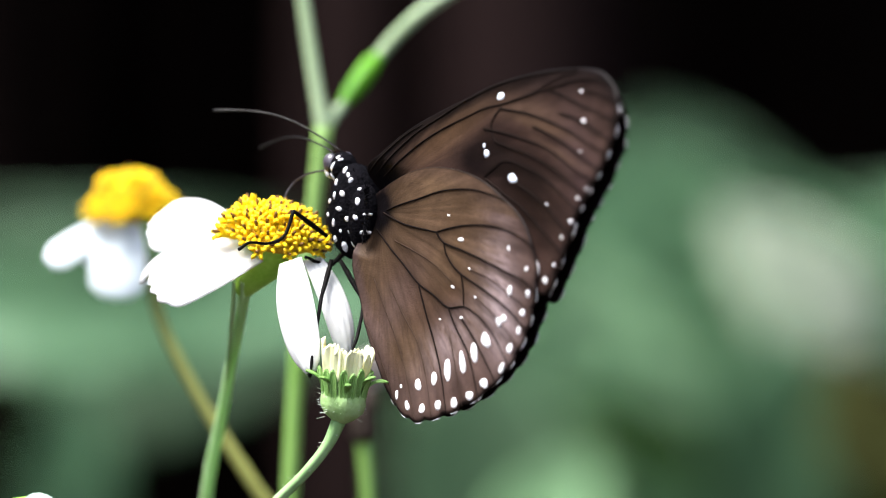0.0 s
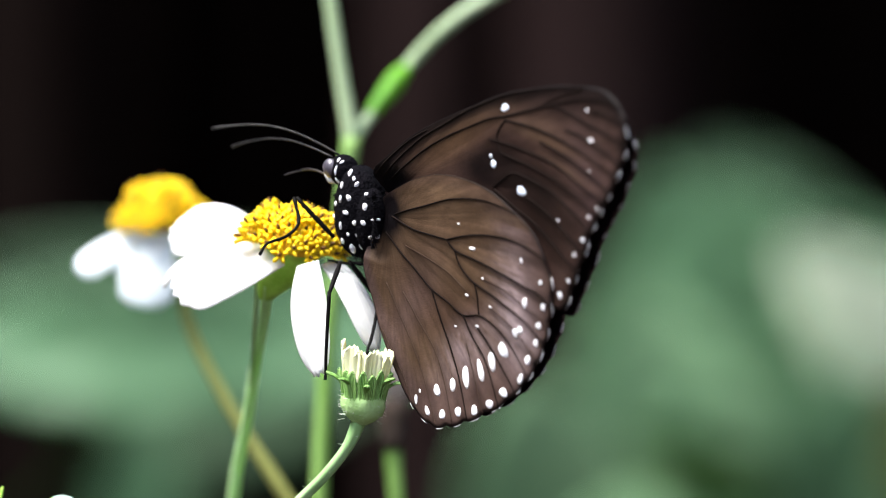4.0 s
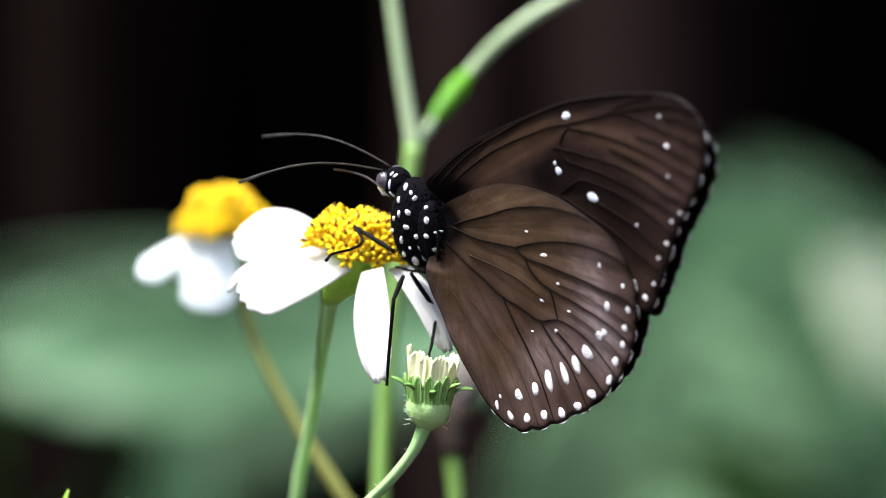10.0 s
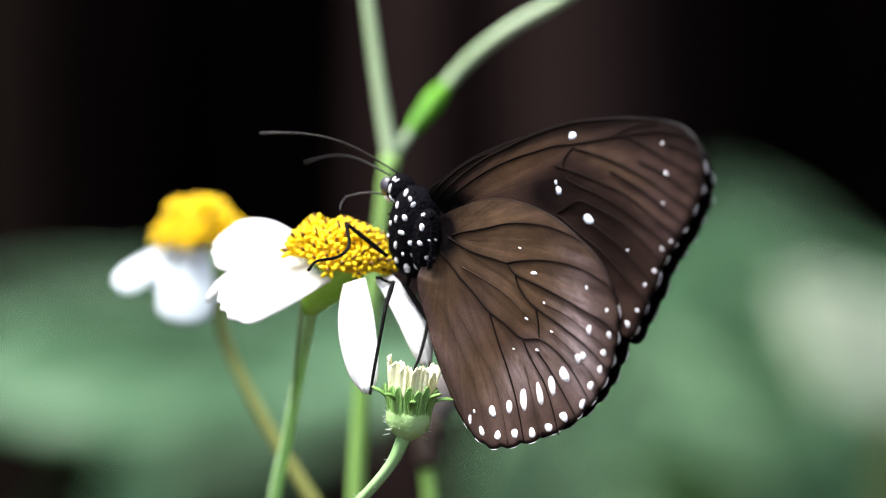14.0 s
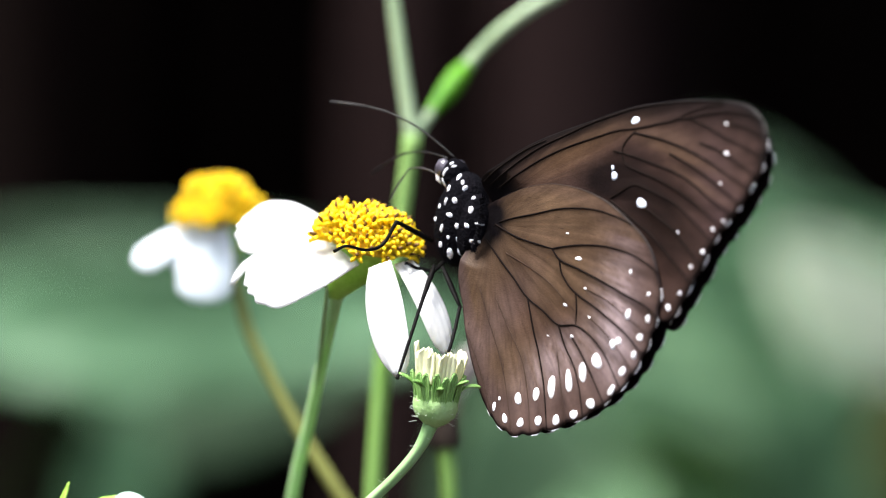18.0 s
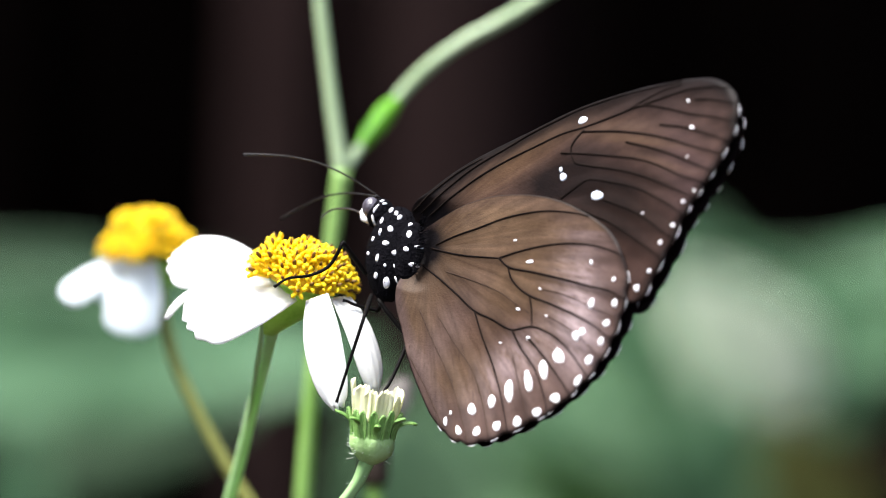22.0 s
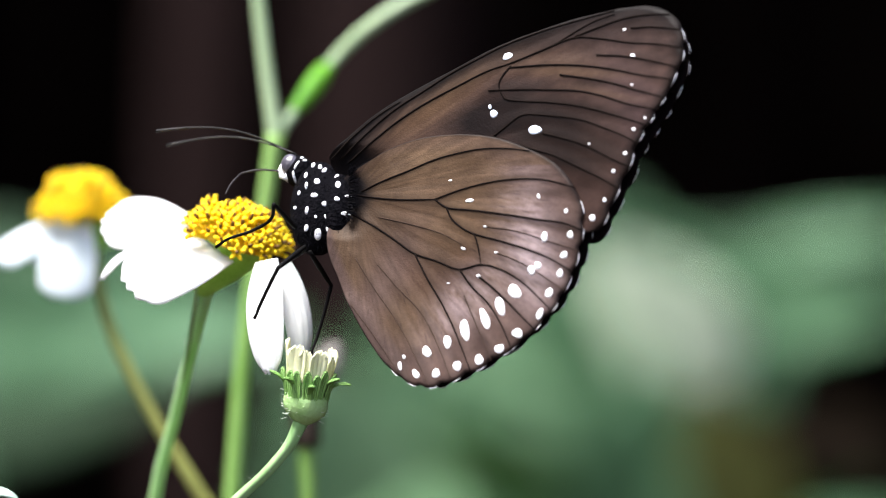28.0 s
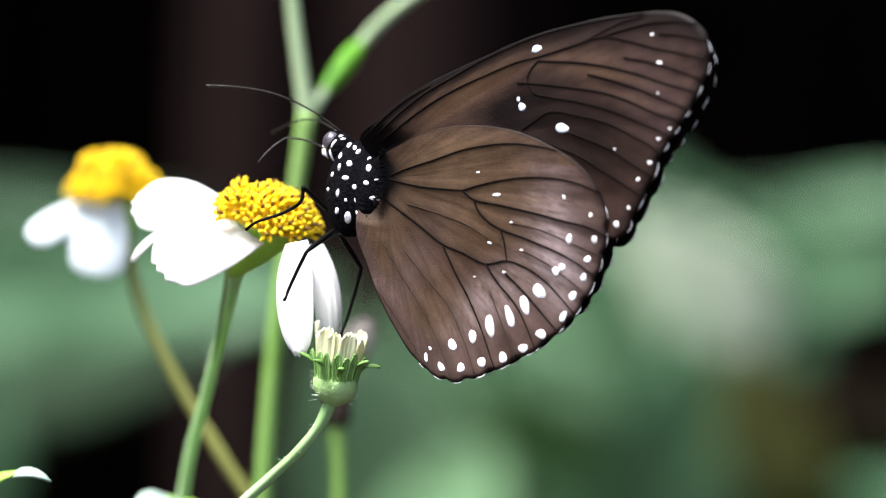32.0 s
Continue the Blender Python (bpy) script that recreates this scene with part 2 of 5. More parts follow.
def lerp_list(vals, n):
    """vals spread evenly to n values."""
    return [float(v) for v in np.interp(np.linspace(0, len(vals) - 1, n), range(len(vals)), vals)]


def lathe(bm, profile, sides=24, squash=1.0, wobble=0.0):
    """A turned shape about z: profile of (radius, height)."""
    rings = []
    for j, (r, z) in enumerate(profile):
        rings.append([bm.verts.new((r * (1 + wobble * math.sin(3 * a + j)) * math.cos(a), r * squash * math.sin(a), z))
                      for a in (2 * math.pi * k / sides for k in range(sides))])
    for a, b in zip(rings, rings[1:]):
        for k in range(sides):
            bm.faces.new((a[k], a[(k + 1) % sides], b[(k + 1) % sides], b[k]))
    bm.faces.new(rings[0][::-1])
    bm.faces.new(rings[-1])
    return bm


def sheet(bm, rows, thick):
    """A thin solid sheet from a grid of points."""
    n, m = len(rows), len(rows[0])
    up = []
    for i in range(n):
        line = []
        for j in range(m):
            a = rows[min(i + 1, n - 1)][j] - rows[max(i - 1, 0)][j]
            b = rows[i][min(j + 1, m - 1)] - rows[i][max(j - 1, 0)]
            c = a.cross(b)
            line.append(c.normalized() if c.length > 1e-14 else Vector((0, 0, 1)))
        up.append(line)
    layers = [[[bm.verts.new(rows[i][j] + up[i][j] * s * thick / 2) for j in range(m)] for i in range(n)] for s in (1, -1)]
    for L in layers:
        for i in range(n - 1):
            for j in range(m - 1):
                bm.faces.new((L[i][j], L[i][j + 1], L[i + 1][j + 1], L[i + 1][j]))
    rim = [(i, 0) for i in range(n)] + [(n - 1, j) for j in range(1, m)] + [(i, m - 1) for i in range(n - 2, -1, -1)] + [(0, j) for j in range(m - 2, 0, -1)]
    for (a, b), (c, d) in zip(rim, rim[1:] + rim[:1]):
        bm.faces.new((layers[0][a][b], layers[0][c][d], layers[1][c][d], layers[1][a][b]))
    return bm


def petal_mesh(length, width, start, end, notch=0.5, cup=0.6, twist=0.0, base=0.3, ridge=0.05, thick=0.22, seed=0, peak=0.62, blunt=2.6):
    """A ray petal in mm that leaves the origin along +x at angle start (degrees above level) and bends to angle end."""
    rnd = random.Random(seed)
    n, m = 22, 17
    p, rows = Vector((0, 0, 0)), []
    for i in range(n):
        u = i / (n - 1)
        ang = radians(start + (end - start) * (u ** 1.2))
        d = Vector((math.cos(ang), 0, math.sin(ang)))
        up = Vector((-math.sin(ang), 0, math.cos(ang)))
        w = width / 2 * (base + (1 - base) * math.sin(min(u / peak, 1) * math.pi / 2)) * math.sqrt(max(1 - max(0, (u - peak) / (1.04 - peak)) ** blunt, 0.03))
        tw = radians(twist * u)
        row = []
        for j in range(m):
            v = 2 * j / (m - 1) - 1
            side = Vector((0, math.cos(tw), 0)) + up * math.sin(tw)
            lobes = notch * max(0, (u - 0.75) / 0.25) ** 2 * (0.5 - 0.5 * math.cos(v * math.pi * 3)) * (1 - 0.35 * rnd.random())
            q = p + side * (w * v) - up * (cup * v * v * math.sin(u * math.pi * 0.6)) + up * (ridge * math.cos(v * math.pi * 4))
            q = q - d * (lobes + 0.35 * v * v * max(0, (u - 0.7) / 0.3))
            row.append(q * MM)
        rows.append(row)
        p = p + d * (length / (n - 1))
    return sheet(bmesh.new(), rows, thick * MM)


def leaf_mesh(length, width, bend, fold=0.15, wave=0.03, tip=1.4, n=26, m=13, thick=0.5, seed=0, full=0.8):
    """A pointed leaf in metres along +x, face up, bending down by bend degrees."""
    rnd = random.Random(seed)
    ph = rnd.random() * 6
    p, rows = Vector((0, 0, 0)), []
    for i in range(n):
        u = i / (n - 1)
        ang = radians(bend) * (0.5 - u)
        d, up = Vector((math.cos(ang), 0, math.sin(ang))), Vector((-math.sin(ang), 0, math.cos(ang)))
        w = width / 2 * max(0.02, math.sin(math.pi * u ** 0.8) ** full * (1 - 0.25 * u ** tip))
        rows.append([p + Vector((0, w * v, 0)) + up * (fold * w * abs(v) - wave * length * abs(v) * math.sin(9 * u + ph + 2 * v) * 0.5
                     + 0.006 * length * math.cos(abs(v) * 5 + u * 34)) for v in (2 * j / (m - 1) - 1 for j in range(m))])
        p = p + d * (length / (n - 1))
    return sheet(bmesh.new(), rows, thick * MM)


def axes(at, x, up):
    """A pose at a place whose x axis points along x and whose z axis leans to up."""
    x = Vector(x).normalized()
    z = Vector(up) - x * Vector(up).dot(x)
    z.normalize()
    y = z.cross(x)
    m = Matrix((x, y, z)).transposed().to_4x4()
    m.translation = at
    return m


def P(x, y, z):
    return Vector((x, y, z)) * MM


# ---- the setting ----
bm = bmesh.new()
n = 60
xs = [math.copysign(abs(v) ** 3, v) * 60 for v in np.linspace(-1, 1, n)]
grid = [[bm.verts.new((x, y, 0.02 * noise.noise((x * 2, y * 2, 0)) if abs(x) + abs(y) < 6 else 0)) for x in xs] for y in xs]
for i in range(n - 1):
    for j in range(n - 1):
        bm.faces.new((grid[i][j], grid[i][j + 1], grid[i + 1][j + 1], grid[i + 1][j]))
tagged(part("ground", bm, M_SOIL, None), "dark bare soil under the plants", "ground", kind="structure")

# plain curved sheet that closes the view; its colour stands for deep shade
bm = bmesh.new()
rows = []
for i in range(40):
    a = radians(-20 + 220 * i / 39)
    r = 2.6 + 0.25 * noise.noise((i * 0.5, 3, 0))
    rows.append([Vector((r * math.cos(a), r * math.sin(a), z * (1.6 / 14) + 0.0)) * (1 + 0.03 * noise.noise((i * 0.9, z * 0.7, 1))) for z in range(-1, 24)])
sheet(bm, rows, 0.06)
tagged(part("backdrop", bm, M_SHADE_BACKDROP, None), "near-black sheet behind the flowers, coloured for the shade of undergrowth", "backdrop", kind="structure")

# ---- plants behind ----


def sapling(x, y, radius, mat, label, lean=0.0):
    ob = thing("sapling", label, "trunk", pose(x, y, 0), "dark trunks behind the leaves")
    bm = bmesh.new()
    pts = [Vector((lean * z + 0.006 * math.sin(z * 5 + x * 40), 0.006 * math.cos(z * 4), z)) for z in np.linspace(0, 2.2, 24)]
    tube(bm, pts, lerp_list([radius * 1.3, radius, radius * 0.9], 24), 14, 5, 0.07)
    part("trunk", bm, mat, ob)
    for k in range(3):
        bm = bmesh.new()
        z = 1.2 + 0.3 * k
        a = k * 2.1 + x * 30
        tube(bm, spline([(lean * z, 0, z), (lean * z + 0.1 * math.cos(a), 0.1 * math.sin(a), z + 0.14), (lean * z + 0.18 * math.cos(a), 0.18 * math.sin(a), z + 0.32)], 6), lerp_list([radius * 0.4, radius * 0.15], 13), 8)
        part("limb", bm, mat, ob)


sapling(0.093, 1.50, 0.037, M_BARK, "slender reddish-brown trunk with deep shade in its colour", 0.0)
sapling(0.019, 1.57, 0.027, M_BARK, "slender reddish-brown trunk with deep shade in its colour", 0.01)
sapling(-0.046, 1.73, 0.014, M_BARK_DEEP_SHADE, "slender almost black trunk with deep shade in its colour", -0.01)
sapling(-0.159, 1.60, 0.030, M_BARK_MID, "slender reddish-brown trunk with deep shade in its colour", 0.0)
sapling(0.157, 1.70, 0.022, M_BARK_MID, "slender reddish-brown trunk with deep shade in its colour", 0.0)
sapling(-0.121, 1.81, 0.022, M_BARK_DEEP_SHADE, "slender almost black trunk with deep shade in its colour", 0.0)
sapling(0.201, 1.90, 0.022, M_BARK_DEEP_SHADE, "slender almost black trunk with deep shade in its colour", 0.01)
sapling(0.283, 1.64, 0.019, M_BARK_DEEP_SHADE, "slender almost black trunk with deep shade in its colour", 0.0)


def broad_plant(x, y, label, leaves):
    """A broad-leaved plant: stem from the ground and leaves given by base, tip, face, width, bend, material, fullness."""
    ob = thing("broadleaf_plant", label, "plant", pose(x, y, 0), "broad-leaved plants behind the flowers")
    top = max(b[2] for b, *_ in leaves)
    bm = bmesh.new()
    tube(bm, spline([(0, 0, 0), (0.006, 0, top * 0.5), (0, 0.004, top - 0.01)], 8), lerp_list([0.007, 0.005, 0.003], 17), 10, 5, 0.05)
    part("stem", bm, M_STALK_GAP_DARK, ob)
    for k, (b, tip, face, width, bend, mat, full) in enumerate(leaves):
        b, tip = Vector(b) - Vector((x, y, 0)), Vector(tip) - Vector((x, y, 0))
        lf = part("leaf", leaf_mesh((tip - b).length * (1 + 0.0004 * bend), width, bend, seed=k, full=full), mat, ob)
        lf.matrix_basis = axes(b, tip - b, face)
        bm = bmesh.new()
        root = Vector((0, 0, max(b.z - 0.05, 0.05)))
        tube(bm, spline([root, (root + b) / 2 + Vector((0, 0, -0.012)), b], 6), 0.0016, 7)
        part("petiole", bm, M_STALK_GAP_DARK, ob)
        bm = bmesh.new()
        L = (tip - b).length
        tube(bm, [Vector((L * u * 0.96, 0, -0.0006 - L * radians(bend) / 2 * u * u)) for u in np.linspace(0, 1, 9)], lerp_list([0.0016, 0.0005], 9), 6)
        part("midrib", bm, mat, lf)


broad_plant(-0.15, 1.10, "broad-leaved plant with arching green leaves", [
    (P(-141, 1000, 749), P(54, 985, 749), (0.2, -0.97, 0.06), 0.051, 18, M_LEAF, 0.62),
    (P(-173, 1060, 761), P(12, 1050, 773), (0.0, -0.9, 0.2), 0.042, 16, M_LEAF_DIMMED, 0.6),
    (P(-87, 1045, 728), P(9, 1030, 737), (0.2, -0.95, 0.1), 0.065, 16, M_LEAF_DIMMED, 0.62),
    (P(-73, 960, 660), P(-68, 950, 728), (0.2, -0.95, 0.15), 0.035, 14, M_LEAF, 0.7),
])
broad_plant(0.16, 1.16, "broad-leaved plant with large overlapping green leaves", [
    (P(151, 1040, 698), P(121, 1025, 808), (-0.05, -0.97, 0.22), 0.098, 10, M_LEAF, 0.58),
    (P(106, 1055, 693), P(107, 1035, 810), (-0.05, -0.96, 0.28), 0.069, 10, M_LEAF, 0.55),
    (P(164, 1075, 705), P(126, 1065, 819), (0.0, -0.97, 0.1), 0.108, 10, M_LEAF_DIMMED, 0.6),
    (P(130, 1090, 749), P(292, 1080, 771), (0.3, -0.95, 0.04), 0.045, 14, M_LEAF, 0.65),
    (P(129, 1125, 752), P(305, 1115, 778), (0.1, -0.97, 0.1), 0.056, 14, M_LEAF_DIMMED, 0.65),
    (P(195, 1000, 726), P(145, 985, 780), (-0.1, -0.9, 0.4), 0.050, 10, M_LEAF_GLARE, 0.7),
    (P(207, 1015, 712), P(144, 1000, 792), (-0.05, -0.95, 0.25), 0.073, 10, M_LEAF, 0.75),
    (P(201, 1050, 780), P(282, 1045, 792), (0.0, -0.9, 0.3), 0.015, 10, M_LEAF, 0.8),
    (P(115, 1030, 664), P(99, 1005, 767), (-0.1, -0.9, 0.42), 0.078, 10, M_LEAF_BRIGHTENED, 0.62),
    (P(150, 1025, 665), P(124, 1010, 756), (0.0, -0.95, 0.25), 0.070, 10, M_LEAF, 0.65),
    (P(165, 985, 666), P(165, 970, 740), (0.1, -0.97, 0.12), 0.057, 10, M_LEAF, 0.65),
    (P(75, 1000, 656), P(56, 965, 739), (-0.2, -0.82, 0.53), 0.074, 10, M_LEAF_BRIGHTENED, 0.65),
    (P(137, 950, 694), P(86, 940, 717), (0.0, -0.95, 0.1), 0.023, 10, M_STALK_GAP_DARK, 0.65),
    (P(76, 930, 650), P(98, 910, 698), (-0.2, -0.82, 0.53), 0.047, 12, M_LEAF_BRIGHTENED, 0.65),
    (P(247, 950, 708), P(188, 940, 722), (0.0, -0.95, 0.2), 0.024, 12, M_LEAF_BLACKISH, 0.7),
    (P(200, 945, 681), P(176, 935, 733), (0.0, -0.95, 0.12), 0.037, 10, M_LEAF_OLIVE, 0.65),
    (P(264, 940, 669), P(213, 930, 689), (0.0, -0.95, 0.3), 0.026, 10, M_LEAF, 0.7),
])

# ---- flowers ----
bm = bmesh.new()
ring = []
prof = [(0.30, 0.0), (0.36, 0.8), (0.50, 1.3), (0.60, 1.65), (0.55, 1.8)]
for r, z in prof:
    ring.append([bm.verts.new((r * MM * math.cos(a), r * MM * math.sin(a), z * MM)) for a in (2 * math.pi * k / 10 for k in range(10))])
for a, b in zip(ring, ring[1:]):
    for k in range(10):
        bm.faces.new((a[k], a[(k + 1) % 10], b[(k + 1) % 10], b[k]))
bm.faces.new(ring[-1])
for k in range(5):
    am = 2 * math.pi * k / 5
    d, s = Vector((math.cos(am), math.sin(am), 0)), Vector((-math.sin(am), math.cos(am), 0))
    tube(bm, [(d * 0.42 + Vector((0, 0, 1.6))) * MM, (d * 0.62 + Vector((0, 0, 1.95))) * MM, (d * 0.90 + Vector((0, 0, 2.2))) * MM, (d * 1.14 + Vector((0, 0, 2.12))) * MM], [0.22 * MM, 0.29 * MM, 0.25 * MM, 0.09 * MM], 6)
tube(bm, [Vector((0.02, 0, z)) * MM for z in (1.5, 2.2, 2.6)], [0.22 * MM, 0.24 * MM, 0.14 * MM], 6, slot=1)
FLORETS = {}
for key, mats in (("front", (M_FLORET, M_ANTHER)), ("back", (M_FLORET_BACK, M_ANTHER))):
    me = bpy.data.meshes.new("floret")
    for f in bm.faces:
        f.smooth = True
    bm.to_mesh(me)
    for m in mats:
        me.materials.append(m)
    FLORETS[key] = me
bm.free()


def flower_head(parent, at, radius, key, petals, count, seed, lean_cup=0.0, place=P):
    """The head as one part with its petals and florets; at is its pose in the plant's space."""
    rnd = random.Random(seed)
    bm = bmesh.new()
    r = radius
    lathe(bm, [(0.85 * MM, -6.6 * MM), (1.5 * MM, -5.4 * MM), (2.35 * MM, -3.9 * MM), (2.95 * MM, -2.3 * MM), (3.2 * MM, -1.1 * MM), (r * 0.52 * MM, -0.4 * MM), (r * 0.68 * MM, 0.1 * MM), (r * 0.70 * MM, 0.5 * MM),
               (r * 0.62 * MM, 1.9 * MM), (r * 0.34 * MM, 2.9 * MM), (0.2 * MM, 3.2 * MM)], 28, 1, 0.03)
    for v in bm.verts:
        v.co.x += lean_cup * min(v.co.z + 0.8 * MM, 0)
    for f in bm.faces:
        f.material_index = 1 if f.calc_center_median().z > 0.0003 else 0
    head = part("flower_head", bm, (M_CUP, M_DISC), parent, "green cup with a domed floret bed")
    head.matrix_basis = at
    for k in range(count):
        u = (k + 0.6) / count
        rr = r * 0.90 * math.sqrt(u)
        a = k * 2.39996
        z = 3.3 - 2.9 * (rr / r) ** 2
        lean = 88 * (rr / r) ** 1.6 + rnd.uniform(-9, 9)
        size = rnd.uniform(0.9, 1.2) * math.sqrt(60 / count)
        m = Matrix.Rotation(a, 4, "Z") @ Matrix.Translation((rr * 0.80 * MM, 0, (z - 0.7) * MM)) @ Matrix.Rotation(radians(lean), 4, "Y") @ Matrix.Rotation(rnd.random() * 6, 4, "Z") @ Matrix.Diagonal((size, size, size * rnd.uniform(0.85, 1.35), 1))
        share("floret", FLORETS[key], head, m)
    inv = (parent.matrix_basis @ at).inverted()
    for k, (b, tip, face, width, bend, *shape) in enumerate(petals):
        shape = shape or (0.3, 0.62, 2.6)
        b, tip = inv @ place(*b), inv @ place(*tip)
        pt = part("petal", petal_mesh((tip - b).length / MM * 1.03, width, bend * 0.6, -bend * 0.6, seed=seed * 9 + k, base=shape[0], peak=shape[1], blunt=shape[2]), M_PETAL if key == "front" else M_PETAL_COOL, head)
        pt.matrix_basis = axes(b, tip - b, inv.to_3x3() @ Vector(face))
    for k in range(0 if lean_cup else 8):
        b = part("bract", petal_mesh(3.0, 1.3, -62, -72, notch=0.0, cup=0.12, ridge=0.0, seed=k, base=0.6), M_CUP, head)
        b.matrix_basis = Matrix.Rotation(k * math.pi / 4 + 0.3, 4, "Z") @ pose(2.4 * MM, 0, -1.0 * MM)
    return head


def hairs(bm, pts, radius, count, length, seed):
    rnd = random.Random(seed)
    for _ in range(count):
        p = pts[rnd.randrange(len(pts))]
        d = Vector((rnd.uniform(-1, 1), rnd.uniform(-1, 1), rnd.uniform(-0.2, 0.5))).normalized()
        tube(bm, [p + d * radius * 0.8, p + d * (radius + length)], [0.04 * MM, 0.012 * MM], 4)


# the flower that the butterfly drinks from
def set_back(x, y, z):
    """A place of the front flower, a little back along the line of sight."""
    at = Vector((22, -487, 722))
    return (at + (Vector((x, y, z)) - at) * 1.0105) * MM


front = thing("flower", "white-petalled wildflower with a yellow disc on a green stem", "flower", pose(0.012, 0.012, 0), "wildflowers")
base = Vector((0.012, 0.012, 0))
stem_pts = [v - base for v in spline([set_back(-8, 90, 0), set_back(-5, 80, 300), set_back(3, 50, 650), set_back(9.2, 24, 712.0), set_back(11.3, 15, 721.0), set_back(12.8, 7, 727.4), set_back(13.9, 0.5, 731.6), set_back(14.5, -3.5, 734.3), set_back(14.9, -5.2, 736.2)], 8)]
bm = bmesh.new()
tube(bm, stem_pts, lerp_list([2.0 * MM, 1.7 * MM, 1.1 * MM, 0.70 * MM, 0.64 * MM, 0.60 * MM, 0.60 * MM, 0.68 * MM, 0.95 * MM], len(stem_pts)), 16, 4, 0.10)
stem = part("stem", bm, M_STEM_FRONT, front)
bm = bmesh.new()
hairs(bm, stem_pts[22:], 0.75 * MM, 90, 0.45 * MM, 3)
part("stem_hair", bm, M_HAIR, front)
# thin pale strand up the left of the stem
bm = bmesh.new()
strand = [v - base for v in spline([set_back(12.0, 9.0, 725.0), set_back(12.55, 5.0, 728.0), set_back(13.1, -1.5, 731.6), set_back(13.45, -4.8, 734.4), set_back(13.5, -7.0, 737.0)], 8)]
tube(bm, strand, lerp_list([0.12 * MM, 0.26 * MM, 0.28 * MM, 0.26 * MM, 0.14 * MM], len(strand)), 8)
part("pale_strand", bm, M_STEM_GREY, front, "thin pale strand along the stem")
HEAD_PLACE = Matrix.Translation(set_back(17.7, -6, 740.0) - base)
HEAD_AT = HEAD_PLACE @ Matrix.Rotation(radians(16), 4, "Y") @ Matrix.Rotation(radians(14), 4, "X")
front_head = flower_head(front, HEAD_AT, 6.3, "front", [
    ((13.4, -5, 741.0), (3.0, -2.5, 742.0), (-0.1, -0.8, 0.6), 7.6, 36, 0.45, 0.6, 2.8),
    ((16.4, -8.0, 739.2), (6.0, -12.5, 734.3), (-0.3, -0.85, 0.45), 8.0, 34, 0.5, 0.62, 3.6),
    ((11.0, -6, 739.2), (2.7, -6.5, 734.4), (-0.6, -0.3, 0.75), 1.5, 80),
    ((20.8, -11.6, 739.05), (22.0, -15.3, 726.6), (-0.45, -0.78, 0.4), 4.4, 34, 0.6, 0.45, 2.2),
    ((22.2, -8.5, 739.05), (25.9, -11.4, 728.2), (0.35, -0.8, 0.5), 3.3, 50, 0.7, 0.5, 2.6),
], 92, 1, 0.36, set_back)
hanging = [ob for ob in front_head.children if ob.name.startswith("petal")][3:5]


def blade(parent, b, tip, face, width, bend, mat=M_GREEN, seed=0):
    lf = part("leaf", leaf_mesh((tip - b).length, width, bend, fold=0.35, wave=0.01, thick=0.25, n=16, m=9, seed=seed), mat, parent)
    lf.matrix_basis = axes(b, tip - b, face)


blade(front, set_back(7.9, 20.7, 709.0) - base, set_back(2.6, 8.8, 705.4) - base, (-0.3, -0.95, 0.3), 4.4 * MM, 40, M_LEAF_TIP, seed=5)
blade(front, set_back(8.0, 19.7, 708.9) - base, set_back(10.2, 9.8, 705.1) - base, (0.3, -0.95, 0.3), 3.8 * MM, 40, M_BLADE, seed=6)


# the bud
bud = thing("flower_bud", "half-open green bud with cream ray tips", "flower bud", pose(0.012, -0.004, 0), "wildflowers")
bb = Vector((0.012, -0.004, 0))
pts = [v - bb for v in spline([P(10, 2, 0), P(8, 0, 350), P(9, -3, 640), P(9.5, -6, 702), P(14.3, -8.0, 708.4), P(18.4, -9.5, 712.4), P(21.3, -10.8, 715.2), P(23.7, -11.7, 718.2), P(25.0, -12, 721.0)], 8)]
bm = bmesh.new()
tube(bm, pts, lerp_list([1.5 * MM, 1.2 * MM, 0.8 * MM, 0.62 * MM, 0.56 * MM, 0.55 * MM, 0.58 * MM, 0.8 * MM], len(pts)), 14, 4, 0.10)
part("stem", bm, M_STEM_GREY, bud)
cup_at = Matrix.Translation(P(25.2, -12, 720.9) - bb) @ Matrix.Rotation(radians(5), 4, "Y") @ Matrix.Rotation(radians(4), 4, "X")
bm = bmesh.new()
lathe(bm, [(0.6 * MM, -0.5 * MM), (1.3 * MM, -0.1 * MM), (2.1 * MM, 0.6 * MM), (2.45 * MM, 1.5 * MM), (2.4 * MM, 2.3 * MM), (2.2 * MM, 3.0 * MM), (2.3 * MM, 4.2 * MM), (1.9 * MM, 4.6 * MM), (0.3 * MM, 4.8 * MM)], 24, 1, 0.04)
cup = part("bud_cup", bm, M_CUP_PALE, bud, "pale hairy green cup")
cup.matrix_basis = cup_at
rnd = random.Random(12)
for k in range(15):
    b = part("bract", petal_mesh(rnd.uniform(3.0, 3.9), rnd.uniform(0.8, 1.1), 86, rnd.uniform(58, 72), notch=0, cup=0.2, base=0.7, seed=k), M_BRACT, cup)
    b.matrix_basis = Matrix.Rotation(k * 2 * math.pi / 15 + rnd.uniform(-0.1, 0.1), 4, "Z") @ pose(2.22 * MM, 0, rnd.uniform(2.0, 2.5) * MM)
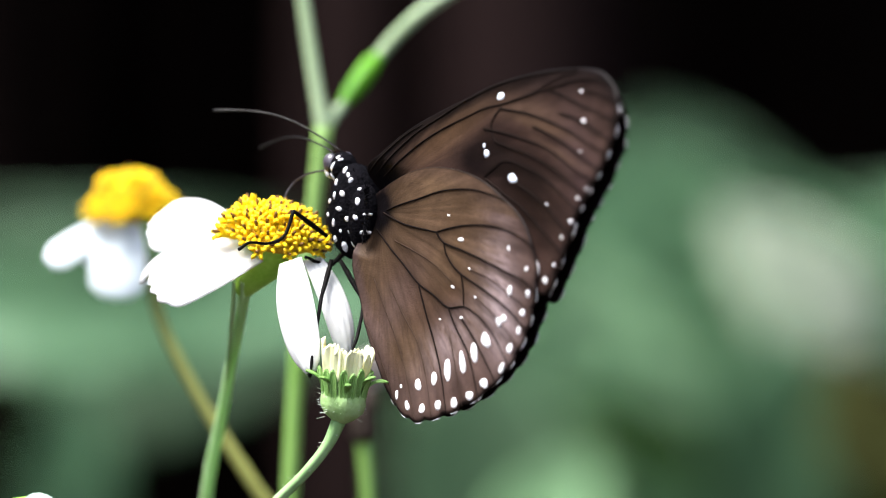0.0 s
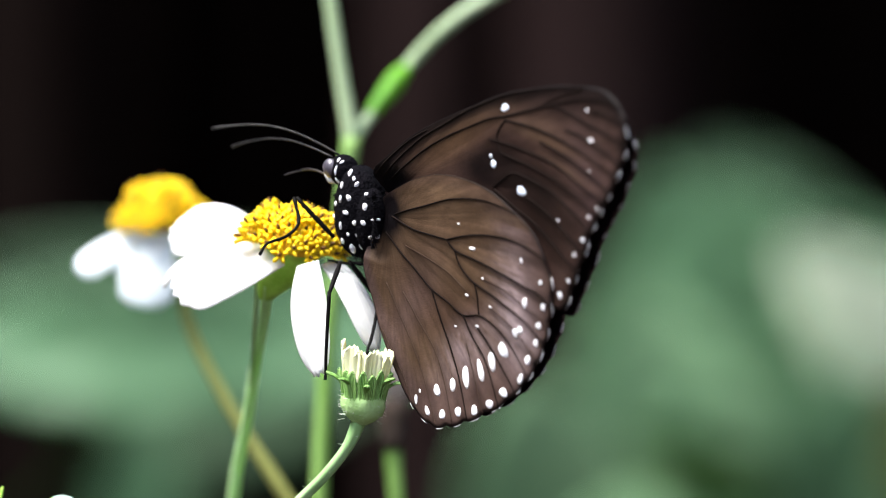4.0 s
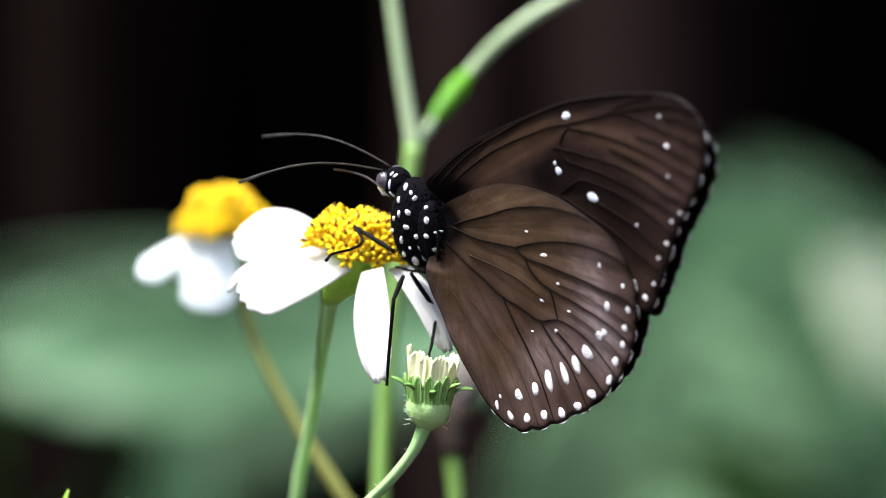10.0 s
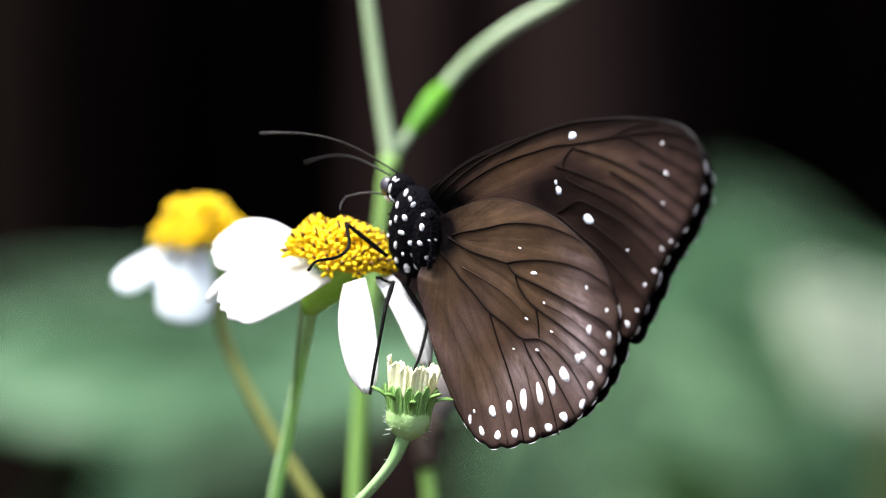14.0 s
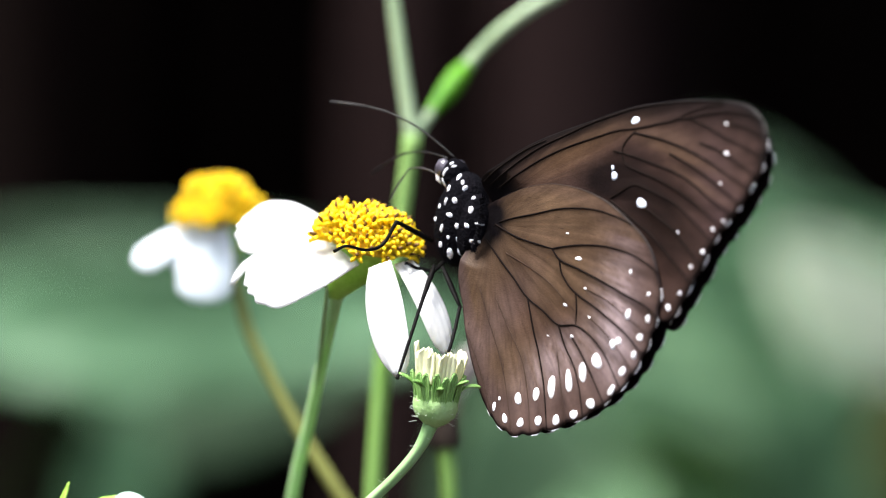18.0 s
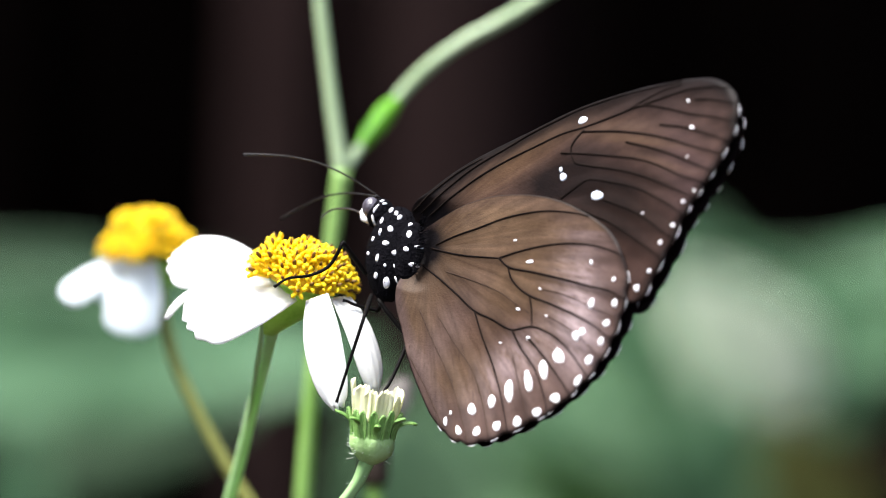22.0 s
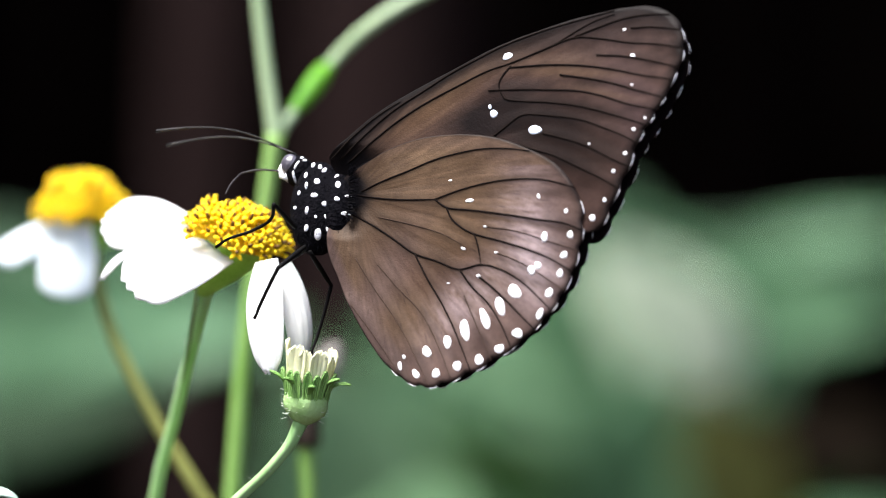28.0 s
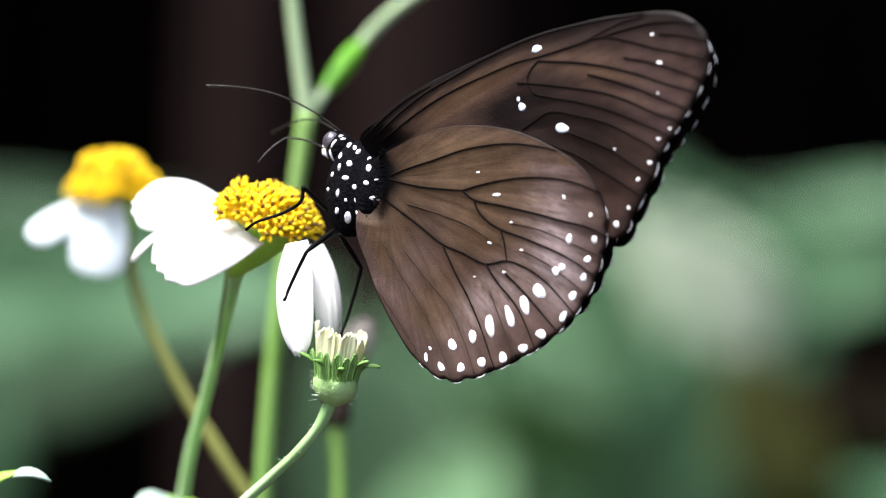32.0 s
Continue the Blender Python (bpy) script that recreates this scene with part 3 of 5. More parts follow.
for k in range(8):
    b = part("outer_bract", petal_mesh(rnd.uniform(2.2, 3.0), 0.7, 56, rnd.uniform(-35, 10), notch=0, cup=0.15, base=0.5, seed=k + 20), M_BRACT, cup)
    b.matrix_basis = Matrix.Rotation(k * 2 * math.pi / 8 + 0.1, 4, "Z") @ pose(2.35 * MM, 0, rnd.uniform(3.0, 3.8) * MM)
for k in range(11):
    turn = k * 2 * math.pi / 11 + rnd.uniform(-0.12, 0.12)
    b = part("ray_tip", petal_mesh(rnd.uniform(2.9, 4.4), rnd.uniform(1.5, 2.1), rnd.uniform(82, 92), rnd.uniform(72, 88), notch=0.5, cup=0.35, twist=rnd.uniform(-22, 22), base=0.75, seed=k + 40, blunt=5.0), M_RAY, cup)
    b.matrix_basis = Matrix.Rotation(turn, 4, "Z") @ pose(2.15 * MM, 0, rnd.uniform(3.9, 4.4) * MM)
for k in range(8):
    a, rr = k * 2.4, 0.42 * math.sqrt(k + 0.3)
    share("floret", FLORETS["front"], cup, pose(rr * math.cos(a) * MM, rr * math.sin(a) * MM, 4.3 * MM, 9 * math.sin(a), 9 * math.cos(a), k * 40) @ Matrix.Diagonal((0.8, 0.8, 0.75, 1)))
bm = bmesh.new()
cm = cup_at.translation
hairs(bm, [cm + P(0, 0, z) for z in (0.6, 1.2, 1.8, 2.4)], 2.4 * MM, 120, 0.4 * MM, 8)
hairs(bm, pts[30:], 0.8 * MM, 40, 0.35 * MM, 9)
part("bud_hair", bm, M_HAIR, bud)

# the tall branching stem behind
tall = thing("branching_stem", "tall pale green stem that forks above the flower", "stem", pose(0.018, 0.055, 0), "wildflowers")
tb = Vector((0.018, 0.055, 0))
low = [v - tb for v in spline([P(14, 55, 0), P(15, 55, 400), P(17, 55, 670), P(18.3, 55, 711.1), P(19.9, 55, 733.5), P(21.6, 55, 746), P(22.9, 55, 755.9)], 8)]
bm = bmesh.new()
tube(bm, low, lerp_list([2.0 * MM, 1.7 * MM, 1.3 * MM, 1.05 * MM, 0.98 * MM, 0.94 * MM, 1.1 * MM], len(low)), 14, 4, 0.06)
part("stem", bm, M_STEM, tall)
bm = bmesh.new()
pts = [v - tb for v in spline([P(22.9, 55, 755.4), P(21.6, 55, 764), P(20.3, 55, 774), P(18.5, 55, 790), P(15, 56, 815)], 8)]
tube(bm, pts, lerp_list([0.95 * MM, 0.82 * MM, 0.77 * MM, 0.72 * MM], len(pts)), 14, 4, 0.06)
part("upper_stem", bm, M_STEM_PALE, tall)
bm = bmesh.new()
pts = [v - tb for v in spline([P(22.9, 55, 755.4), P(25.2, 59, 759), P(27.8, 63, 762.6), P(30.2, 66, 766), P(33.7, 66, 769.6), P(38, 66, 772.8), P(44, 66, 776.2), P(52, 66, 781.5), P(64, 66, 790)], 8)]
tube(bm, pts, lerp_list([0.66 * MM, 0.66 * MM, 0.72 * MM, 0.78 * MM, 0.80 * MM, 0.80 * MM, 0.78 * MM], len(pts)), 14, 4, 0.06)
part("side_branch", bm, M_STEM_PALE, tall)
bm = bmesh.new()
pts = [v - tb for v in spline([P(25.2, 59, 759.0), P(26.4, 60.8, 760.7), P(28.3, 63.2, 763.4), P(29.4, 65, 765.0)], 6)]
tube(bm, pts, lerp_list([0.7 * MM, 1.12 * MM, 1.3 * MM, 0.95 * MM], len(pts)), 14, 4, 0.08)
part("node_sheath", bm, M_GREEN, tall, "bright green swollen node")

# the flower behind
back = thing("flower", "blurred white-petalled wildflower with an orange-yellow disc", "flower", pose(0.014, 0.057, 0), "wildflowers")
kb = Vector((0.014, 0.057, 0))
pts = [v - kb for v in spline([P(60, 57, 0), P(46, 57, 400), P(28, 57, 690), P(14.2, 57, 711.6), P(8.6, 57, 720.6), P(5.0, 57, 727.2), P(2.4, 57, 733), P(0.3, 57, 743)], 8)]
bm = bmesh.new()
tube(bm, pts, lerp_list([1.6 * MM, 1.1 * MM, 0.88 * MM, 0.78 * MM, 0.72 * MM, 0.70 * MM, 0.75 * MM], len(pts)), 12, 4, 0.06)
part("stem", bm, M_STEM_OLIVE, back)
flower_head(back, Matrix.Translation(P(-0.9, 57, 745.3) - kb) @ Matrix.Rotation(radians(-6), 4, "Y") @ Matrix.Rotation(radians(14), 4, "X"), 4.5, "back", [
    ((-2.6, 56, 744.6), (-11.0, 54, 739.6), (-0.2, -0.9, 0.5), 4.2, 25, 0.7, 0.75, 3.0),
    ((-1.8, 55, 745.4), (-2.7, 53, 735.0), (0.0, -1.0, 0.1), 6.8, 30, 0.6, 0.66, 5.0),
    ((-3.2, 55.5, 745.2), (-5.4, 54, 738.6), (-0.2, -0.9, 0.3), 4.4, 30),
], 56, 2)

# the dried head behind the bud
dry = thing("dried_flower_head", "withered brown seed head on a green stem", "seed head", pose(0.028, 0.06, 0), "wildflowers")
db = Vector((0.028, 0.06, 0))
bm = bmesh.new()
pts = [v - db for v in spline([P(24, 60, 0), P(28, 60, 400), P(28, 60, 700), P(27.7, 60, 711.7), P(27.3, 60, 717.5)], 8)]
tube(bm, pts, lerp_list([1.9 * MM, 1.4 * MM, 1.0 * MM, 0.95 * MM, 1.1 * MM], len(pts)), 12, 4, 0.06)
part("stem", bm, M_STEM, dry)
bm = bmesh.new()
lathe(bm, [(1.2 * MM, 0), (1.8 * MM, 0.8 * MM), (1.7 * MM, 2.2 * MM), (1.8 * MM, 4.0 * MM), (2.0 * MM, 5.8 * MM), (1.2 * MM, 6.4 * MM)], 16, 1, 0.10)
hd = part("seed_head", bm, M_DRY, dry)
hd.matrix_basis = Matrix.Translation(P(27.3, 60, 717.2) - db)

for b, tip, width in ((P(27.8, 60, 723), P(31.2, 61, 730.8), 3.4), (P(27.0, 60.5, 723.2), P(28.2, 62, 729.0), 2.6)):
    wp = part("withered_petal", petal_mesh((tip - b).length / MM, width, 30, -20, notch=0.3, cup=0.5, seed=int(width * 10)), M_WITHERED, dry, "shrivelled pinkish-grey petal")
    wp.matrix_basis = axes(b - db, tip - b, (0.1, -0.95, 0.2))

# low leaves at the foot of the flower
shoot = thing("leafy_shoot", "young green shoot with curled pale-tipped leaves", "plant", pose(-0.015, -0.002, 0), "wildflowers")
sb = Vector((-0.015, -0.002, 0))
bm = bmesh.new()
tube(bm, [v - sb for v in spline([P(-14, 2, 0), P(-16, 0, 400), P(-15, -2, 706)], 8)], lerp_list([1.6 * MM, 0.8 * MM], 17), 10, 4, 0.08)
part("stem", bm, M_STEM, shoot)
blade(shoot, P(-15, -2, 705.5) - sb, P(-14.5, -2.0, 714.3) - sb, (-0.8, -0.6, 0.2), 2.0 * MM, 40, M_BLADE, seed=1)
blade(shoot, P(-13.7, -2.0, 709.7) - sb, P(-8.1, -3.0, 712.5) - sb, (-0.5, -0.4, 0.8), 2.4 * MM, 40, M_BLADE, seed=2)
blade(shoot, P(-9.8, -3.0, 712.0) - sb, P(-5.2, -4.0, 711.4) - sb, (-0.1, -0.6, 0.8), 1.7 * MM, 75, M_LEAF_TIP, seed=3)

# ---- the butterfly; its own space has x along the wings, z along the body, y away from the near wing ----
butterfly = thing("butterfly", "dark brown butterfly with white-spotted closed wings and black spotted body", "butterfly")
FORE = [(-3.0, 4.4), (-0.6, 6.9), (2.0, 9.0), (5.4, 11.1), (8.7, 12.8), (12.1, 14.4), (15.5, 16.0), (18.9, 17.3), (22.4, 18.3), (25.8, 19.2), (29.3, 19.8), (32.1, 20.2), (34.9, 20.2), (36.9, 19.5), (38.4, 18.3), (39.2, 16.7), (39.4, 15.2), (39.1, 13.5), (38.4, 12.0), (37.6, 10.1), (36.7, 8.9), (35.9, 7.5), (35.1, 6.3), (34.4, 5.0), (33.6, 2.7), (32.6, 0.6), (31.6, -1.5), (30.7, -3.4), (29.4, -4.4), (24.8, -4.0), (12.6, -2.5), (2.1, -0.1)]
HIND = [(-0.8, 1.8), (0.8, 3.0), (2.5, 4.0), (5.5, 5.5), (8.6, 6.4), (12.1, 6.7), (15.0, 6.6), (17.9, 6.1), (20.8, 5.1), (23.4, 3.9), (25.3, 2.6), (26.6, 1.1), (27.5, -0.4), (28.1, -1.9), (28.3, -3.5), (28.2, -5.2), (27.9, -6.7), (27.5, -8.2), (26.9, -9.8), (26.1, -11.3), (25.2, -12.7), (24.1, -14.0), (22.9, -15.2), (21.1, -16.8), (19.2, -18.0), (17.3, -19.1), (15.7, -19.9), (14.1, -20.6), (12.5, -21.2), (11.2, -21.5), (9.8, -21.4), (8.4, -20.9), (7.3, -20.2), (6.4, -19.4), (5.3, -18.4), (4.1, -16.9), (2.8, -15.1), (1.5, -13.1), (0.4, -11.3), (-0.7, -9.0), (-1.5, -7.5), (-2.0, -6.1), (-2.2, -4.6), (-1.9, -3.1), (-1.4, -1.6)]
FORE_SPOTS = [(18.1, 15.4, 0.8, 0.46, 12), (16.3, 9.8, 0.36, 0.42, 0), (16.8, 9.0, 0.6, 0.52, 20), (21.9, 7.0, 1.05, 0.62, 5), (33.2, 14.7, 0.46, 0.42, 0), (32.0, 17.7, 0.34, 0.26, 0), (33.3, 11.5, 0.22, 0.16, 0), (35.0, 7.8, 0.26, 0.22, 0), (33.7, 6.6, 0.38, 0.3, 0), (32.8, 4.0, 0.4, 0.36, 0), (31.5, 2.1, 0.4, 0.36, 0), (30.5, -1.0, 0.38, 0.34, 20), (29.1, -2.9, 0.5, 0.4, -20), (28.5, 5.2, 0.24, 0.16, 0)]
HIND_SPOTS = [(7.5, -19.0, 0.24, 0.7, 15), (7.9, -18.0, 0.28, 0.42, 25), (9.4, -19.9, 0.46, 0.7, 28), (11.7, -19.8, 0.62, 0.58, 20), (14.1, -19.0, 0.56, 0.72, 8), (16.6, -18.3, 0.66, 0.66, 0), (18.9, -17.1, 0.66, 0.6, -15), (20.9, -15.4, 0.7, 0.66, -10), (23.4, -13.3, 0.5, 0.72, -25), (24.4, -11.0, 0.58, 0.62, -10), (25.6, -8.9, 0.46, 0.58, 10), (26.0, -6.9, 0.5, 0.5, 0), (26.7, -4.7, 0.4, 0.56, 5), (26.1, -2.1, 0.34, 0.44, 0)]
HIND_LONG = [(10.5, -17.4, 0.62, 0.78, 28), (12.8, -16.3, 0.56, 0.9, 20), (14.8, -15.0, 0.62, 1.62, 10), (17.1, -13.8, 0.62, 1.42, 22), (18.8, -12.4, 0.66, 1.3, 26), (20.4, -10.8, 0.74, 1.2, 45), (22.3, -8.5, 0.6, 0.62, 0), (23.0, -8.0, 0.52, 0.48, 0), (23.7, -4.9, 0.48, 0.66, 0), (22.8, -0.4, 0.32, 0.44, 15), (14.7, -0.7, 0.58, 0.26, 8), (14.2, -6.0, 0.46, 0.26, -18), (16.2, -9.1, 0.46, 0.3, -20), (18.1, -6.5, 0.4, 0.18, -18), (16.7, -3.6, 0.42, 0.18, -10), (12.3, 1.6, 0.4, 0.13, 0), (12.6, -9.8, 0.34, 0.13, -5)]
FORE_VEINS = [[(-1.7, 4.2), (1.5, 7.2), (4.8, 9.8), (8.1, 11.8), (11.5, 13.8), (14.9, 15.4), (17.6, 16.6), (21.7, 17.9), (25.8, 18.9), (30.7, 19.9)], [(-0.6, 4.0), (2.4, 6.4), (5.7, 8.8), (9.0, 10.7), (12.4, 12.3), (15.8, 13.8), (18.6, 14.6), (21.7, 15.7), (24.0, 16.6), (28.0, 18.7), (30.7, 19.5)], [(18.6, 14.3), (17.7, 13.2), (17.3, 12.3), (17.6, 11.3)], [(26.1, 17.2), (29.2, 18.2), (32.2, 19.0), (35.4, 19.2), (37.3, 19.1)], [(18.6, 14.6), (22.7, 16.0), (26.1, 17.1), (29.4, 16.8), (32.7, 16.2), (36.3, 15.8), (39.3, 15.2)], [(32.8, 17.8), (35.3, 17.8), (38.9, 17.3)], [(18.5, 14.1), (23.0, 14.2), (27.3, 13.9), (31.0, 13.3), (33.9, 12.6), (38.3, 11.8)]]
FORE_VEINS_LOW = [[(28.9, 15.0), (32.2, 14.7), (35.1, 14.1), (38.9, 13.1)], [(16.1, 11.6), (19.7, 11.6), (23.4, 11.4), (27.0, 11.1), (29.9, 10.4), (32.9, 9.4), (36.7, 8.6)], [(24.6, 13.0), (28.2, 12.4), (31.2, 11.7), (34.1, 10.8), (37.6, 9.8)], [(17.6, 11.3), (18.2, 10.6), (19.9, 10.3), (23.5, 10.0), (27.2, 9.4), (30.2, 8.6), (32.4, 7.9), (35.5, 6.9)], [(17.0, 6.5), (18.8, 7.8), (20.3, 8.7), (23.7, 8.5), (27.4, 7.9), (30.4, 6.8), (32.6, 5.9), (34.3, 5.0)], [(22.9, 6.6), (25.5, 5.9), (27.7, 5.2), (30.0, 4.1), (32.2, 3.0), (33.6, 2.5)], [(17.2, 6.3), (21.3, 5.0), (24.3, 4.1), (27.3, 2.7), (29.6, 1.6), (32.4, 0.1)], [(-2.7, 4.3), (-0.2, 6.8), (2.7, 9.1), (5.4, 10.7)]]
HIND_VEINS = [[(1.8, 0.6), (3.9, 1.5), (6.9, 2.6), (10.3, 3.9), (13.8, 4.7), (16.6, 5.0), (19.4, 4.9), (21.7, 4.6)], [(1.2, 0.2), (5.2, -0.4), (9.4, -0.5), (10.6, -0.5)], [(10.6, -0.5), (12.9, 0.3), (15.6, 1.0), (19.1, 1.5), (23.3, 1.4), (27.2, 0.4)], [(10.6, -0.5), (12.0, -1.4), (15.2, -1.8), (19.5, -2.4), (23.0, -3.0), (25.8, -3.4), (28.0, -4.2)], [(12.0, -1.4), (12.7, -2.7), (14.1, -3.8), (15.4, -4.4), (18.4, -5.2), (22.0, -6.3), (24.5, -7.3), (27.1, -8.8)], [(15.4, -4.4), (15.9, -5.6), (16.4, -7.8)]]
HIND_VEINS_LOW = [[(0.4, -1.7), (3.5, -3.4), (5.8, -4.8), (8.5, -6.5), (11.0, -7.3), (13.9, -8.3), (16.4, -7.8), (18.8, -8.4), (21.0, -9.6), (22.9, -11.2), (24.6, -12.8)], [(13.9, -8.3), (15.5, -10.3), (17.5, -12.2), (19.0, -14.4), (20.5, -17.5)], [(8.5, -6.5), (10.2, -9.4), (11.9, -11.9), (13.3, -14.4), (14.5, -16.9), (15.7, -19.6)], [(16.2, -9.1), (18.0, -10.5), (19.9, -12.2), (21.8, -14.0), (23.2, -15.3)], [(1.5, -7.0), (3.7, -10.1), (6.3, -13.3), (8.0, -15.8), (9.8, -19.0), (11.0, -21.2)]]
HIND_FOLDS = [[(18.1, -6.5), (20.7, -7.5), (22.9, -8.7), (26.2, -10.8)], [(16.8, -3.6), (20.4, -4.2), (24.3, -5.4), (27.8, -6.5)], [(4.1, -7.6), (6.5, -10.1), (9.7, -13.2), (11.9, -17.0), (13.4, -20.3)], [(14.6, -11.2), (16.1, -14.4), (17.2, -16.6), (18.1, -18.5)], [(1.3, -12.2), (4.2, -15.6), (7.4, -19.8)], [(4.0, -2.4), (7.7, -3.2), (11.3, -4.2), (14.0, -5.5)]]


def bump_at(x, z, cx, cz, rx, rz, turn=0.0):
    c, s = math.cos(radians(turn)), math.sin(radians(turn))
    dx, dz = x - cx, z - cz
    a, b = (dx * c + dz * s) / rx, (-dx * s + dz * c) / rz
    return math.exp(-(a * a + b * b))


def mixed(a, b, f):
    f = min(max(f, 0), 1)
    return tuple(p + (q - p) * f for p, q in zip(a, b))


def vein_gap(x, z, dots):
    """The distance to the nearest vein, given all their points as one array."""
    return float(np.sqrt(((dots - (x, z)) ** 2).sum(1).min()))


COSTA = np.array([(q.x, q.y) for q in spline([Vector(p) for p in FORE[:14]], 5)])


def fore_pattern(x, z, r):
    c = (0.057, 0.035, 0.029)
    c = mixed(c, (0.129, 0.079, 0.044), 0.9 * bump_at(x, z, 10, 10.6, 9, 1.9, 34))
    c = mixed(c, (0.101, 0.065, 0.046), 0.85 * bump_at(x, z, 23, 14.6, 7, 1.4, -2))
    c = mixed(c, (0.084, 0.055, 0.047), 0.85 * bump_at(x, z, 33, 12.0, 4.5, 5, 10))
    c = mixed(c, (0.072, 0.046, 0.046), 0.8 * bump_at(x, z, 34.5, 8, 2.5, 8, 25))
    c = mixed(c, (0.008, 0.005, 0.005), min(1, 1.5 * bump_at(x, z, 16.6, 8.6, 5.2, 2.3, 14)))
    c = mixed(c, (0.009, 0.006, 0.006), min(1, 1.5 * bump_at(x, z, 23.2, 7.2, 5.2, 2.4, -12)))
    c = mixed(c, (0.016, 0.009, 0.007), 0.95 * bump_at(x, z, 25, 4.6, 7.5, 2.8, -34))
    c = mixed(c, (0.018, 0.010, 0.008), 0.85 * bump_at(x, z, 27, 9.4, 7, 1.0, -14))
    c = mixed(c, (0.020, 0.011, 0.009), 0.75 * bump_at(x, z, 24, 12.0, 6, 0.55, -3))
    c = mixed(c, (0.129, 0.083, 0.050), 0.6 * bump_at(x, z, 26, 13.2, 6, 0.5, -5))
    c = mixed(c, (0.129, 0.084, 0.056), 0.55 * bump_at(x, z, 30, 10.7, 5, 0.4, -13))
    c = mixed(c, (0.024, 0.014, 0.011), 0.6 * bump_at(x, z, 29, 5.6, 5, 0.6, -24))
    near = vein_gap(x, z, COSTA)
    c = mixed(c, (0.008, 0.006, 0.006), 0.95 * math.exp(-(near / 2.0) ** 2))
    c = mixed(c, (0.020, 0.013, 0.012), 0.7 * math.exp(-(near / 3.2) ** 2) * min(1, max(0, (x - 20) / 8)))
    c = mixed(c, (0.004, 0.003, 0.004), 1.1 * math.exp(-(math.hypot(x - 0.3, z - 3.0) / 2.8) ** 2) + 0.4 * math.exp(-(math.hypot(x - 0.3, z - 3.0) / 6.0) ** 2))
    return mixed(c, (0.007, 0.005, 0.005), 0.92 * max(0, (r - 0.955) / 0.035))


def hind_pattern(x, z, r):
    c = (0.106, 0.069, 0.041)
    c = mixed(c, (0.130, 0.087, 0.052), 0.7 * bump_at(x, z, 9, 4, 6, 2.5, 5))
    c = mixed(c, (0.058, 0.033, 0.023), 0.8 * bump_at(x, z, 14.5, -8.5, 4, 2.2, 30))
    c = mixed(c, (0.070, 0.041, 0.030), 0.7 * bump_at(x, z, 8, -8.0, 5, 3, -30))
    c = mixed(c, (0.112, 0.077, 0.066), 0.85 * bump_at(x, z, 3.7, -12.0, 2.4, 9, -28))
    c = mixed(c, (0.096, 0.065, 0.057), 0.9 * min(1, max(0, (r - 0.70) / 0.16)) * (1 if z < 3 else 0.3))
    ray = math.atan2(z, x)
    # pale scales, together with a lilac sheen painted into the pattern
    scale_sheen = 0.62 + 0.5 * noise.noise((ray * 30, r * 5, 7.0)) + 0.4 * noise.noise((x * 2.6, z * 2.6, 3.0))
    scale_sheen = min(max(scale_sheen, 0), 1)
    c = mixed(c, (0.52, 0.45, 0.46), scale_sheen * 0.9 * bump_at(x, z, 22.4, -8.0, 1.9, 2.6, 30))
    c = mixed(c, (0.45, 0.37, 0.39), scale_sheen * 0.95 * bump_at(x, z, 22.0, -5.6, 2.8, 6.4, 14))
    c = mixed(c, (0.43, 0.35, 0.36), scale_sheen * 0.95 * bump_at(x, z, 15.0, -11.8, 4.8, 2.3, 38))
    speck = noise.noise((x * 5.5, z * 5.5, 11.0))
    c = mixed(c, (0.020, 0.012, 0.010), 0.5 * max(0, (speck - 0.35) / 0.3) * (1 if r > 0.45 else 0))
    c = mixed(c, (0.004, 0.003, 0.004), 1.15 * math.exp(-(math.hypot(x - 0.6, (z - 0.3) * 0.8) / 2.0) ** 2) + 0.42 * math.exp(-(math.hypot(x - 0.6, z) / 5.5) ** 2))
    return mixed(c, (0.009, 0.006, 0.006), 0.92 * max(0, (r - 0.965) / 0.028))


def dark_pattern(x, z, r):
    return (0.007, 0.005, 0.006)


